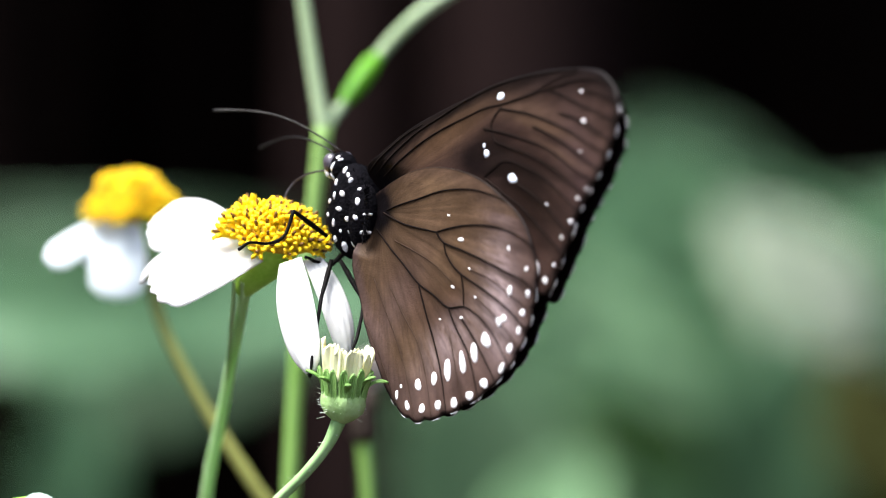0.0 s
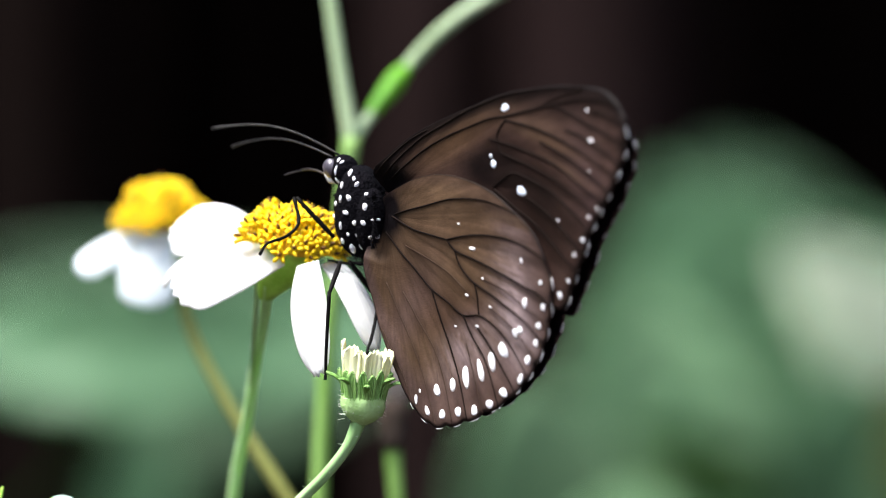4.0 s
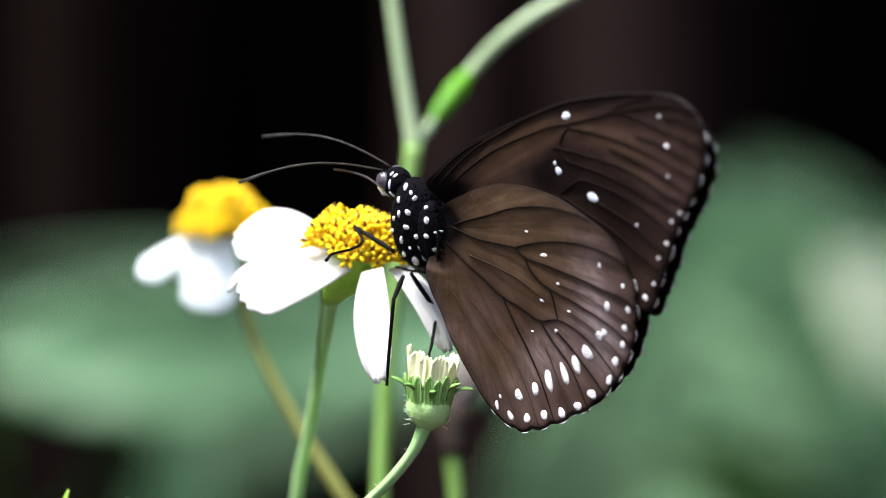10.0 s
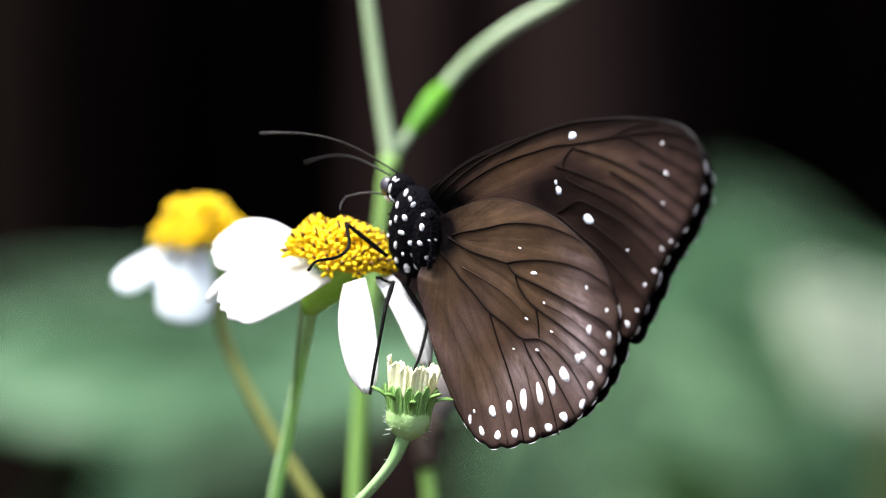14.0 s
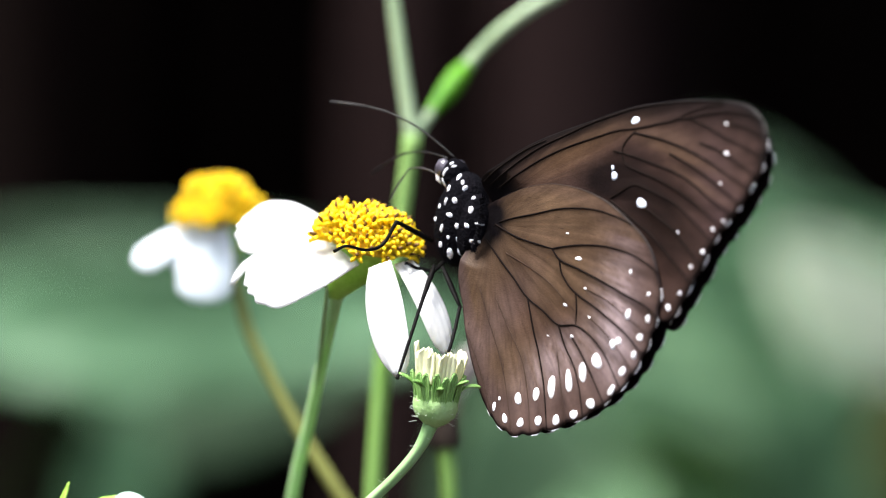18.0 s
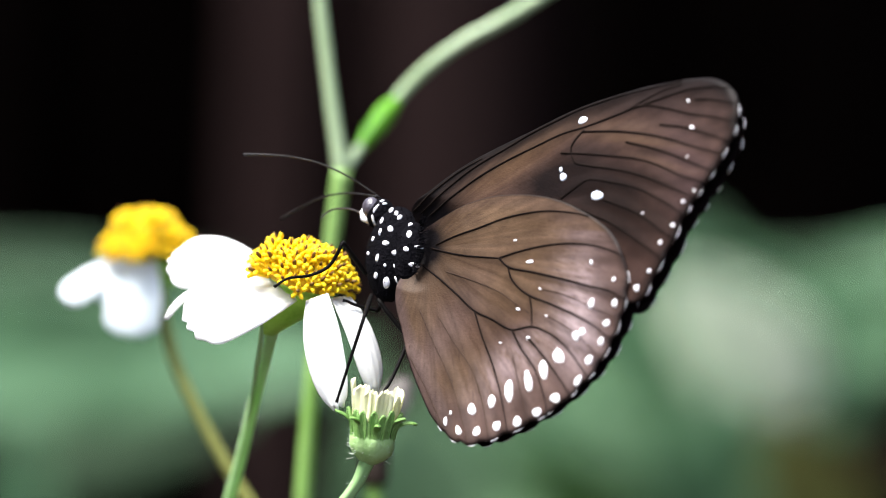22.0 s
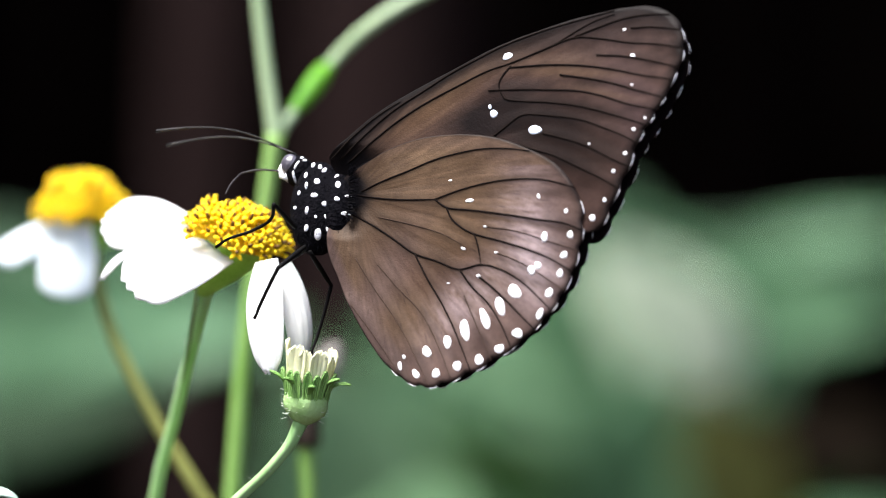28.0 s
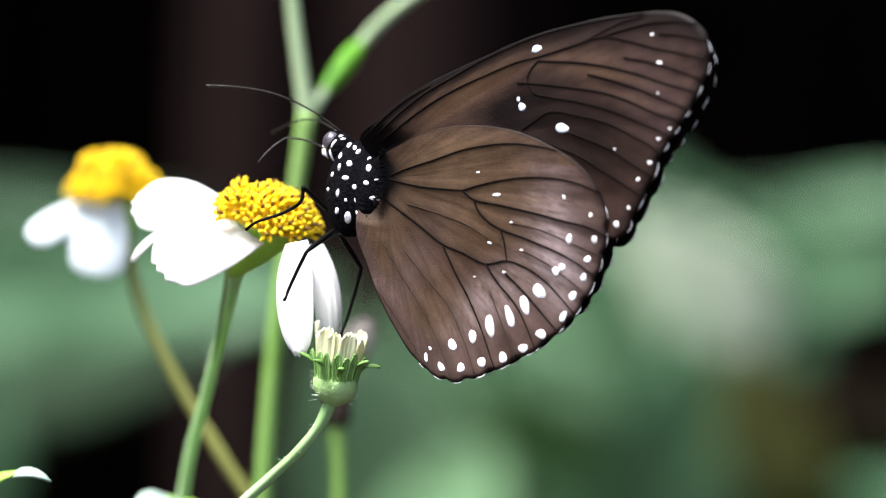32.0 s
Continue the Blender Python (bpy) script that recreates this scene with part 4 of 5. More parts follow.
def wing(name, outline, root, veins, spots, pattern, mat, at, label, scallop, span, seed, flare=-1.8, solid=99, bow=None):
    """One wing: a thin scaled membrane with raised veins, white spots and a white fringe between the scallops."""
    lines = [spline([Vector(p) for p in v], 6) for v in veins]
    dots = np.array([(q.x, q.y) for line in lines for q in line])
    edge = spline([Vector(p) for p in outline], 7, True)
    n, rings = len(edge), 34
    root = Vector(root)
    lo, hi = int(span[0] * n), int(span[1] * n)
    lobes = (hi - lo) / scallop
    rim = []
    for i, e in enumerate(edge):
        if lo <= i <= hi:
            e = e - (e - root).normalized() * 0.34 * min(1, (i - lo) / 5, (hi - i) / 5) * abs(math.cos(math.pi * (i - lo) / (hi - lo) * scallop)) ** 4
        rim.append(e)
    bm = bmesh.new()
    col = bm.verts.layers.float_color.new("pattern")

    def lift(p):
        """The wing bends out round the body near its root."""
        return flare * math.exp(-max(p.x + 2.0, 0) / 5.5) * min(1.0, ((p - Vector((0, 0.5))).length / 5.5) ** 2) - 0.003 * max(0.0, -5 - p.y) ** 2

    def place(p, y):
        f = lift(p)
        u, w = p.x / 20, p.y / 20
        b = sum(k * q for k, q in zip(bow, (1, u, w, u * u, u * w, w * w))) if bow else 0
        return Vector((p.x - 0.53 * f * (1 if flare < 0 else 0), y + f + min(max(b, -1.4), 0.5), p.y)) * MM

    def relief(p):
        g = vein_gap(p.x, p.y, dots)
        return 0.10 * min(g, 1.6) + 0.12 * noise.noise((p.x * 0.16, p.y * 0.16, seed))
    layers = []
    for s in (-1, 1):
        centre = bm.verts.new(place(root, s * 0.04))
        centre[col] = (*pattern(root.x, root.y, 0), 1)
        grid = []
        for k in range(1, rings + 1):
            r = (k / rings) ** 0.8
            line = []
            for e in rim:
                p = root + (e - root) * r
                v = bm.verts.new(place(p, relief(p) + s * 0.04))
                g = 0.72 + 0.28 * min(vein_gap(p.x, p.y, dots) / 0.7, 1) if s < 0 else 1
                c = pattern(p.x, p.y, r)
                ray = math.atan2(p.y - root.y, p.x - root.x)
                grain = 1 + 0.30 * noise.noise((ray * 16, r * 1.6, seed + 5)) + 0.24 * noise.noise((ray * 42, r * 4, seed)) + 0.08 * noise.noise((p.x * 3, p.y * 3, seed))
                v[col] = (*(q * g * grain * k for q, k in zip(c, (0.76, 0.71, 0.70))), 1)
                line.append(v)
            grid.append(line)
        layers.append((centre, grid))
        for i in range(n):
            j = (i + 1) % n
            bm.faces.new((centre, grid[0][i], grid[0][j]))
            for a, b in zip(grid, grid[1:]):
                bm.faces.new((a[i], b[i], b[j], a[j]))
    a, b = layers[0][1][-1], layers[1][1][-1]
    for i in range(n):
        j = (i + 1) % n
        bm.faces.new((a[i], a[j], b[j], b[i]))
    w = part(name, bm, mat, butterfly, label)
    w.matrix_basis = at
    for number, line in enumerate(lines):
        bm = bmesh.new()
        tube(bm, [place(q, relief(q) - 0.04) for q in line], lerp_list([0.06 * MM, 0.05 * MM, 0.04 * MM] if number >= solid else [0.11 * MM, 0.10 * MM, 0.065 * MM], len(line)), 6)
        part("vein", bm, M_FOLD if number >= solid else M_VEIN, w)
    rnd = random.Random(seed)
    for number, (x, z, rx, rz, turn) in enumerate(spots):
        small = 0.74 if max(rx, rz) < 0.5 else 1
        rx, rz = rx * 0.84 * small, rz * 0.87 * small
        bm = bmesh.new()
        c, s = math.cos(radians(turn)), math.sin(radians(turn))
        rings_v = []
        for f, h in ((0.94, 0.0), (0.90, 0.04), (0.5, 0.055)):
            ring = []
            for k in range(18):
                a = 2 * math.pi * k / 18
                q = f * (1 + 0.09 * math.sin(2 * a + x) + 0.06 * math.sin(3 * a + z * 3))
                dx, dz = rx * q * math.cos(a), rz * q * math.sin(a)
                p = Vector((x + dx * c - dz * s, z + dx * s + dz * c))
                ring.append(bm.verts.new(place(p, relief(p) - 0.04 - h)))
            rings_v.append(ring)
        for a, b in zip(rings_v, rings_v[1:]):
            for k in range(18):
                bm.faces.new((a[k], a[(k + 1) % 18], b[(k + 1) % 18], b[k]))
        bm.faces.new(rings_v[-1])
        bm.faces.new(rings_v[0][::-1])
        part("white_spot", bm, M_SPOT_BLUE if spots is FORE_SPOTS and number < 4 else M_SPOT, w)
    bm = bmesh.new()
    for k in range(scallop):
        i0 = lo + (k + 0.22) * lobes
        pts = [rim[int(i0 + f * lobes * 0.56) % n] for f in (0, 0.33, 0.66, 1)]
        tube(bm, [place(p, relief(p) - 0.02) for p in pts], [0.014 * MM, 0.038 * MM, 0.038 * MM, 0.014 * MM], 6)
    part("white_fringe", bm, M_SPOT, w)
    return w


wing("forewing", FORE, (0.2, 3.0), FORE_VEINS + FORE_VEINS_LOW, FORE_SPOTS, fore_pattern, M_WING, pose(0, 0.0006, 0), "brown forewing with dark veins and white spots", 9, (0.45, 0.87), 11, bow=(0.14, 0.31, -0.59, -0.46, 0.13, 1.12))
wing("hindwing", HIND, (0.6, 0.2), HIND_VEINS + HIND_VEINS_LOW + HIND_FOLDS, HIND_SPOTS + HIND_LONG, hind_pattern, M_WING, pose(0, -0.00025, 0), "brown hindwing with two rows of white spots along its edge", 12, (0.27, 0.74), 12, -1.8, 10, (-0.43, 0.97, 0.74, -0.34, -0.95, -0.32))
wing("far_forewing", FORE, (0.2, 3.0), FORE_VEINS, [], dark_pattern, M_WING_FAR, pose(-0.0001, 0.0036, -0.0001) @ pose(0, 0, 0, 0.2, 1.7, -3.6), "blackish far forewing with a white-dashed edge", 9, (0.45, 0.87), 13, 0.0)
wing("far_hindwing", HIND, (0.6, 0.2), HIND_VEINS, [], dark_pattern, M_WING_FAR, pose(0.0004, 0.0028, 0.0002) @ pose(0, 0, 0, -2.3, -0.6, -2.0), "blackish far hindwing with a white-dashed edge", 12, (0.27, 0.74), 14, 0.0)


def fur_ball(bm, centre, radii, fuzz=0.0, rings=18, sides=26):
    """A rounded body in mm."""
    c = Vector(centre)
    rows = []
    for i in range(rings + 1):
        a = math.pi * i / rings
        rows.append([bm.verts.new((c + Vector((radii[0] * math.sin(a) * math.cos(b), radii[1] * math.sin(a) * math.sin(b), radii[2] * math.cos(a)))
                     * (1 + fuzz * noise.noise((a * 7, b * 4, c.x)))) * MM) for b in (2 * math.pi * k / sides for k in range(sides))])
    for r0, r1 in zip(rows, rows[1:]):
        for k in range(sides):
            bm.faces.new((r0[k], r0[(k + 1) % sides], r1[(k + 1) % sides], r1[k]))
    bmesh.ops.remove_doubles(bm, verts=bm.verts, dist=1e-7)
    return bm


TH_C, TH_R = Vector((-4.1, 0.3, -0.5)), Vector((3.3, 2.9, 5.4))
bm = fur_ball(bmesh.new(), TH_C, TH_R, 0.03)
WB_C, WB_R = Vector((-1.3, -0.2, -0.8)), Vector((1.9, 1.9, 3.8))
fur_ball(bm, WB_C, WB_R, 0.05)
rnd = random.Random(4)
for _ in range(150):
    a = rnd.uniform(-1.2, 1.1)
    p = Vector((0.2 + 0.5 * math.cos(a), -1.3 - 0.3 * rnd.random(), 0.2 + 3.0 * math.sin(a)))
    q = p + Vector((math.cos(a) * rnd.uniform(0.6, 1.7), rnd.uniform(-0.4, 0.1), math.sin(a) * rnd.uniform(0.3, 1.0)))
    tube(bm, [p * MM, q * MM], [0.07 * MM, 0.015 * MM], 4)
for _ in range(420):
    a, u = rnd.uniform(0, 2 * math.pi), rnd.uniform(-0.95, 0.95)
    cc, rr = (TH_C, TH_R) if rnd.random() < 0.7 else (WB_C, WB_R)
    nrm = Vector((math.cos(a) * math.sqrt(1 - u * u), math.sin(a) * math.sqrt(1 - u * u), u))
    p = cc + Vector((nrm.x * rr.x, nrm.y * rr.y, nrm.z * rr.z))
    q = p + nrm * rnd.uniform(0.2, 0.5) + Vector((0.25, 0, -0.35)) * rnd.random()
    tube(bm, [p * 0.98 * MM, q * MM], [0.05 * MM, 0.015 * MM], 4)
thorax = part("thorax", bm, M_BODY, butterfly, "black furry thorax with white dots")
bm = bmesh.new()
tube(bm, [Vector(p) * MM for p in spline([(-2.2, 1.2, -3.5), (0.2, 1.5, -6.5), (3.0, 1.6, -10.5), (5.4, 1.5, -14.5), (6.6, 1.4, -16.8)], 6)], [v * MM for v in lerp_list([1.7, 1.3, 1.1, 0.9, 0.3], 25)], 14)
part("abdomen", bm, M_BODY, butterfly, "dark slender abdomen between the wings")
HD_C, HD_R = Vector((-7.0, 0.4, 4.0)), Vector((1.6, 1.8, 1.8))
head = part("head", fur_ball(bmesh.new(), HD_C, HD_R, 0.02, 14, 20), M_BODY, butterfly, "black head with white dots")
part("eye", fur_ball(bmesh.new(), (-7.8, -0.75, 4.5), (1.0, 0.80, 1.12), 0, 14, 18), M_EYE, head, "dark grey glossy compound eye")
part("eye", fur_ball(bmesh.new(), (-7.8, 1.55, 4.5), (1.0, 0.80, 1.12), 0, 14, 18), M_EYE, head, "dark grey glossy compound eye")
bm = bmesh.new()
tube(bm, [Vector(p) * MM for p in ((-7.9, -0.3, 2.8), (-8.6, -0.4, 3.1), (-8.95, -0.4, 3.8), (-9.0, -0.35, 4.6))], [0.2 * MM, 0.34 * MM, 0.3 * MM, 0.08 * MM], 10)
part("palp", bm, M_SPOT, head, "white-scaled feeler beside the tongue")


def body_spot(owner, centre, radii, x, z, rx, rz, turn=0):
    """A white dot that lies on the rounded body."""
    bm = bmesh.new()
    c, s = math.cos(radians(turn)), math.sin(radians(turn))
    rows = []
    for f, lift in ((1.0, 0.98), (0.8, 1.035), (0.3, 1.05)):
        row = []
        for k in range(12):
            a = 2 * math.pi * k / 12
            q = f * (1 + 0.12 * math.sin(2 * a + x * 5))
            dx, dz = rx * q * math.cos(a), rz * q * math.sin(a)
            px, pz = x + dx * c - dz * s, z + dx * s + dz * c
            u, w = (px - centre.x) / radii.x, (pz - centre.z) / radii.z
            h = math.sqrt(max(0.02, 1 - u * u - w * w))
            p = centre + Vector((u * radii.x, -h * radii.y, w * radii.z)) * lift
            row.append(bm.verts.new(p * MM))
        rows.append(row)
    for a, b in zip(rows, rows[1:]):
        for k in range(12):
            bm.faces.new((a[k], a[(k + 1) % 12], b[(k + 1) % 12], b[k]))
    bm.faces.new(rows[-1])
    part("white_spot", bm, M_SPOT, owner)


for x, z, rx, rz, turn in ((-4.3, 4.2, 0.32, 0.30, 0), (-4.7, 2.8, 0.24, 0.42, 0), (-3.1, 1.8, 0.34, 0.36, 20), (-4.3, 1.4, 0.20, 0.42, -5), (-5.2, 0.6, 0.22, 0.30, 0), (-3.2, 0.1, 0.42, 0.31, 10), (-3.3, 3.8, 0.25, 0.18, -20), (-2.7, 3.3, 0.25, 0.24, 0),
                           (-2.1, -0.9, 0.26, 0.37, -15), (-5.7, -1.0, 0.2, 0.25, 0), (-4.0, -1.6, 0.26, 0.48, -5), (-3.0, -2.4, 0.18, 0.18, 0), (-1.8, -2.4, 0.36, 0.44, 15), (-4.2, -3.5, 0.32, 0.37, -30), (-3.0, -4.2, 0.42, 0.62, -28), (-1.9, -3.8, 0.25, 0.46, 0)):
    body_spot(thorax, TH_C, TH_R, x, z, rx, rz, turn)
for x, z, rx, rz in ((-0.7, 1.3, 0.32, 0.42), (-0.6, -0.5, 0.33, 0.31), (0.4, -0.05, 0.27, 0.18), (0.2, -2.1, 0.38, 0.30), (-1.2, 2.5, 0.26, 0.18)):
    body_spot(thorax, WB_C, WB_R, x, z, rx, rz)
for x, z, rx, rz, turn in ((-6.62, 4.3, 0.15, 0.55, -14), (-6.75, 2.95, 0.18, 0.62, 10), (-8.0, 2.95, 0.30, 0.42, 15), (-6.5, 5.35, 0.17, 0.16, 0), (-6.1, 5.1, 0.16, 0.16, 0)):
    body_spot(head, HD_C, HD_R, x, z, rx, rz, turn)


def rod(name, length, sag, radius, mat, label, club=1.0):
    """A thin rod along +x that bows by sag and ends a little thicker."""
    bm = bmesh.new()
    pts = [Vector((length * u, 0, sag * math.sin(math.pi * u))) * MM for u in np.linspace(0, 1, 25)]
    tube(bm, pts, [radius * MM * (1 + (club - 1) * max(0, (u - 0.75) / 0.25)) for u in np.linspace(0, 1, 25)], 8)
    return part(name, bm, mat, butterfly, label)


antenna_far = rod("antenna", 16.4, 1.7, 0.10, M_ANT, "thin dark clubbed antenna", 1.9)
antenna_near = rod("antenna", 16.4, 1.5, 0.10, M_ANT, "thin dark clubbed antenna", 1.9)
tongue = rod("proboscis", 4.6, 0.35, 0.115, M_TONGUE, "dark grey upper half of the elbowed tongue", 0.8)
tongue_tip = rod("proboscis", 4.2, 0.2, 0.10, M_TONGUE, "thin dark grey lower half of the elbowed tongue", 0.5)


def leg(upper, lower, foot, bow=0.12):
    """Two-jointed leg: thigh and shin with foot, each along +x from its joint."""
    bm = bmesh.new()
    tube(bm, [Vector((upper * u, 0, 0)) * MM for u in np.linspace(0, 1, 9)], [r * MM for r in lerp_list([0.22, 0.31, 0.28, 0.2], 9)], 10)
    thigh = part("thigh", bm, M_LEG, butterfly)
    bm = bmesh.new()
    pts = spline([(0, 0, 0), ((lower - foot) * 0.5, 0, bow), (lower - foot, 0, bow * 0.8), (lower - foot * 0.4, 0, -0.05), (lower, 0, 0)], 5)
    tube(bm, [p * MM for p in pts], [r * MM for r in lerp_list([0.22, 0.2, 0.18, 0.15, 0.2], len(pts))], 8)
    shin = part("shin", bm, M_LEG, butterfly)
    return thigh, shin, upper, lower


leg_front = leg(6.16, 9.25, 4.3, -1.9)
leg_middle = leg(5.6, 9.83, 2.0, 0.2)
leg_hind = leg(5.67, 8.34, 2.0)
leg_far = leg(3.4, 4.4, 1.2)


# ---- what moves ----
def along(a, b, pole):
    """A pose at a whose x axis points to b."""
    return axes(a, b - a, pole)


def at_time(t, rows, k):
    """Column k of rows of numbers, at time t."""
    return float(np.interp(t, [r[0] for r in rows], [r[k] for r in rows]))


def key_leg(parts, hip, feet, body_rows, lean):
    """Keys a leg so that its foot keeps to feet (rows of time, place in mm and the way the knee points) while the body moves."""
    thigh, shin, upper, lower = parts
    upper, lower = upper * MM, lower * MM
    joint = Vector(hip) * MM
    tt = [f[0] for f in feet]
    rows_a, rows_b = [], []
    for (t, m), (_, sway) in zip(body_rows, lean):
        hip = sway @ joint
        world_foot = Vector([np.interp(t, tt, [f[k] for f in feet]) for k in (1, 2, 3)]) * MM
        foot = (m.inverted() @ world_foot) / NEAR
        bend = (m.inverted().to_3x3() @ Vector([np.interp(t, tt, [f[k] for f in feet]) for k in (4, 5, 6)])).normalized()
        d = foot - hip
        L = min(d.length, (upper + lower) * 0.999)
        d.normalize()
        a = (upper * upper - lower * lower + L * L) / (2 * L)
        h = math.sqrt(max(upper * upper - a * a, 1e-10))
        side = (bend - d * bend.dot(d)).normalized()
        knee = hip + d * a + side * h
        rows_a.append((t, along(hip, knee, side)))
        rows_b.append((t, along(knee, hip + d * L, side)))
    walk(thigh, rows_a)
    walk(shin, rows_b)


NEAR = 0.975
butterfly.scale = (NEAR, NEAR, NEAR)


def nearer(m):
    """The same pose a little nearer to where the camera stands."""
    at = Vector((0.022, -0.487, 0.722))
    m = m.copy()
    m.translation = at + (m.translation - at) * NEAR
    return m


def motions():
    body_rows = [
        (0, pose(0.02999, 0.00444, 0.74357, 1.13, 10.57, -53.27)),
        (0.5, pose(0.02958, 0.00379, 0.74385, 1.89, 9.79, -54.04)),
        (1, pose(0.02940, 0.00396, 0.74394, 2.73, 9.83, -53.19)),
        (1.5, pose(0.02899, 0.00278, 0.74379, 4.58, 11.01, -53.00)),
        (2, pose(0.02898, 0.00022, 0.74413, 4.48, 7.03, -47.06)),
        (2.5, pose(0.02857, 0.00168, 0.74410, 6.18, 8.67, -49.02)),
        (3, pose(0.02878, 0.00238, 0.74417, 5.79, 8.71, -49.32)),
        (3.5, pose(0.02875, 0.00091, 0.74369, 6.87, 12.19, -50.84)),
        (5.5, pose(0.02909, -0.00068, 0.74333, 9.62, 15.15, -45.95)),
        (6, pose(0.02921, -0.00305, 0.74301, 10.82, 14.39, -44.15)),
        (6.5, pose(0.02878, -0.00118, 0.74321, 11.92, 14.82, -44.42)),
        (7, pose(0.02932, -0.00380, 0.74303, 11.47, 14.60, -42.32)),
        (7.5, pose(0.02892, -0.00126, 0.74326, 12.52, 14.00, -42.80)),
        (8, pose(0.02879, -0.00245, 0.74303, 14.70, 15.15, -42.14)),
        (8.5, pose(0.02911, -0.00041, 0.74304, 13.78, 13.63, -40.10)),
        (9, pose(0.02839, -0.00075, 0.74310, 15.53, 14.28, -41.87)),
        (9.5, pose(0.02856, -0.00021, 0.74318, 15.12, 12.86, -41.67)),
        (10, pose(0.02785, -0.00096, 0.74308, 16.73, 12.49, -43.23)),
        (10.5, pose(0.02812, -0.00138, 0.74371, 14.43, 9.75, -41.47)),
        (11, pose(0.02854, 0.00032, 0.74319, 13.99, 12.73, -42.75)),
        (11.5, pose(0.02786, 0.00051, 0.74348, 15.35, 12.12, -43.04)),
        (12, pose(0.02886, -0.00210, 0.74318, 13.15, 13.52, -45.08)),
        (12.5, pose(0.02884, 0.00184, 0.74334, 13.19, 14.51, -44.34)),
        (13, pose(0.02923, -0.00059, 0.74325, 11.50, 13.91, -45.76)),
        (13.5, pose(0.02953, 0.00208, 0.74300, 10.50, 16.70, -46.49)),
        (15.5, pose(0.02980, -0.00035, 0.74388, 4.63, 10.35, -45.85)),
        (16, pose(0.03071, 0.00068, 0.74330, 3.16, 13.21, -48.52)),
        (16.5, pose(0.03144, 0.00050, 0.74299, 1.03, 14.58, -45.68)),
        (17, pose(0.03179, 0.00073, 0.74299, -1.50, 12.95, -46.99)),
        (17.5, pose(0.03160, 0.00090, 0.74300, -1.03, 13.69, -48.11)),
        (18, pose(0.03174, 0.00395, 0.74290, -2.20, 13.57, -49.02)),
        (18.5, pose(0.03160, 0.00369, 0.74330, -4.73, 9.06, -45.39)),
        (19, pose(0.03157, 0.00281, 0.74349, -5.01, 8.53, -46.83)),
        (19.5, pose(0.03143, 0.00413, 0.74359, -5.46, 7.49, -46.88)),
        (20, pose(0.03157, 0.00292, 0.74315, -4.36, 11.27, -50.61)),
        (20.5, pose(0.03158, 0.00705, 0.74371, -7.71, 6.14, -45.44)),
        (21, pose(0.03151, 0.00264, 0.74386, -8.88, 2.56, -42.42)),
        (21.5, pose(0.03125, 0.00322, 0.74394, -7.74, 4.13, -43.65)),
        (22, pose(0.03130, 0.00286, 0.74397, -9.56, 3.09, -40.82)),
        (22.5, pose(0.03129, 0.00377, 0.74427, -12.25, 0.20, -37.81)),
        (23, pose(0.03098, 0.00207, 0.74442, -11.66, 0.06, -36.45)),
        (23.5, pose(0.03084, 0.00202, 0.74432, -11.96, -0.59, -35.20)),
        (24, pose(0.03053, 0.00202, 0.74470, -10.72, -0.49, -34.39)),
        (24.5, pose(0.03071, 0.00142, 0.74454, -10.98, -0.80, -31.95)),
        (25, pose(0.03020, -0.00016, 0.74487, -5.35, 1.51, -33.04)),
        (25.5, pose(0.03019, 0.00093, 0.74513, -2.83, 4.01, -36.22)),
        (27.5, pose(0.02980, 0.00073, 0.74527, -5.74, -0.52, -26.29)),
        (28, pose(0.02985, -0.00173, 0.74541, -6.02, -1.15, -27.98)),
        (28.5, pose(0.02988, -0.00168, 0.74535, -5.27, -0.20, -27.97)),
        (29, pose(0.02974, -0.00226, 0.74535, -5.33, 0.34, -26.66)),
        (29.5, pose(0.02976, -0.00150, 0.74546, -4.05, 0.88, -32.57)),
        (30, pose(0.02953, -0.00168, 0.74554, -0.91, 1.38, -32.54)),
        (30.5, pose(0.02996, -0.00112, 0.74530, -0.65, 4.30, -35.20)),
        (31, pose(0.02983, -0.00527, 0.74538, -0.14, 2.09, -27.24)),
        (31.5, pose(0.03001, -0.00419, 0.74537, 2.53, 3.50, -27.69)),
        (32, pose(0.02987, -0.00343, 0.74553, 3.68, 4.26, -30.53)),
    ]
    body_rows = [(t, nearer(m)) for t, m in body_rows]
    walk(butterfly, body_rows)
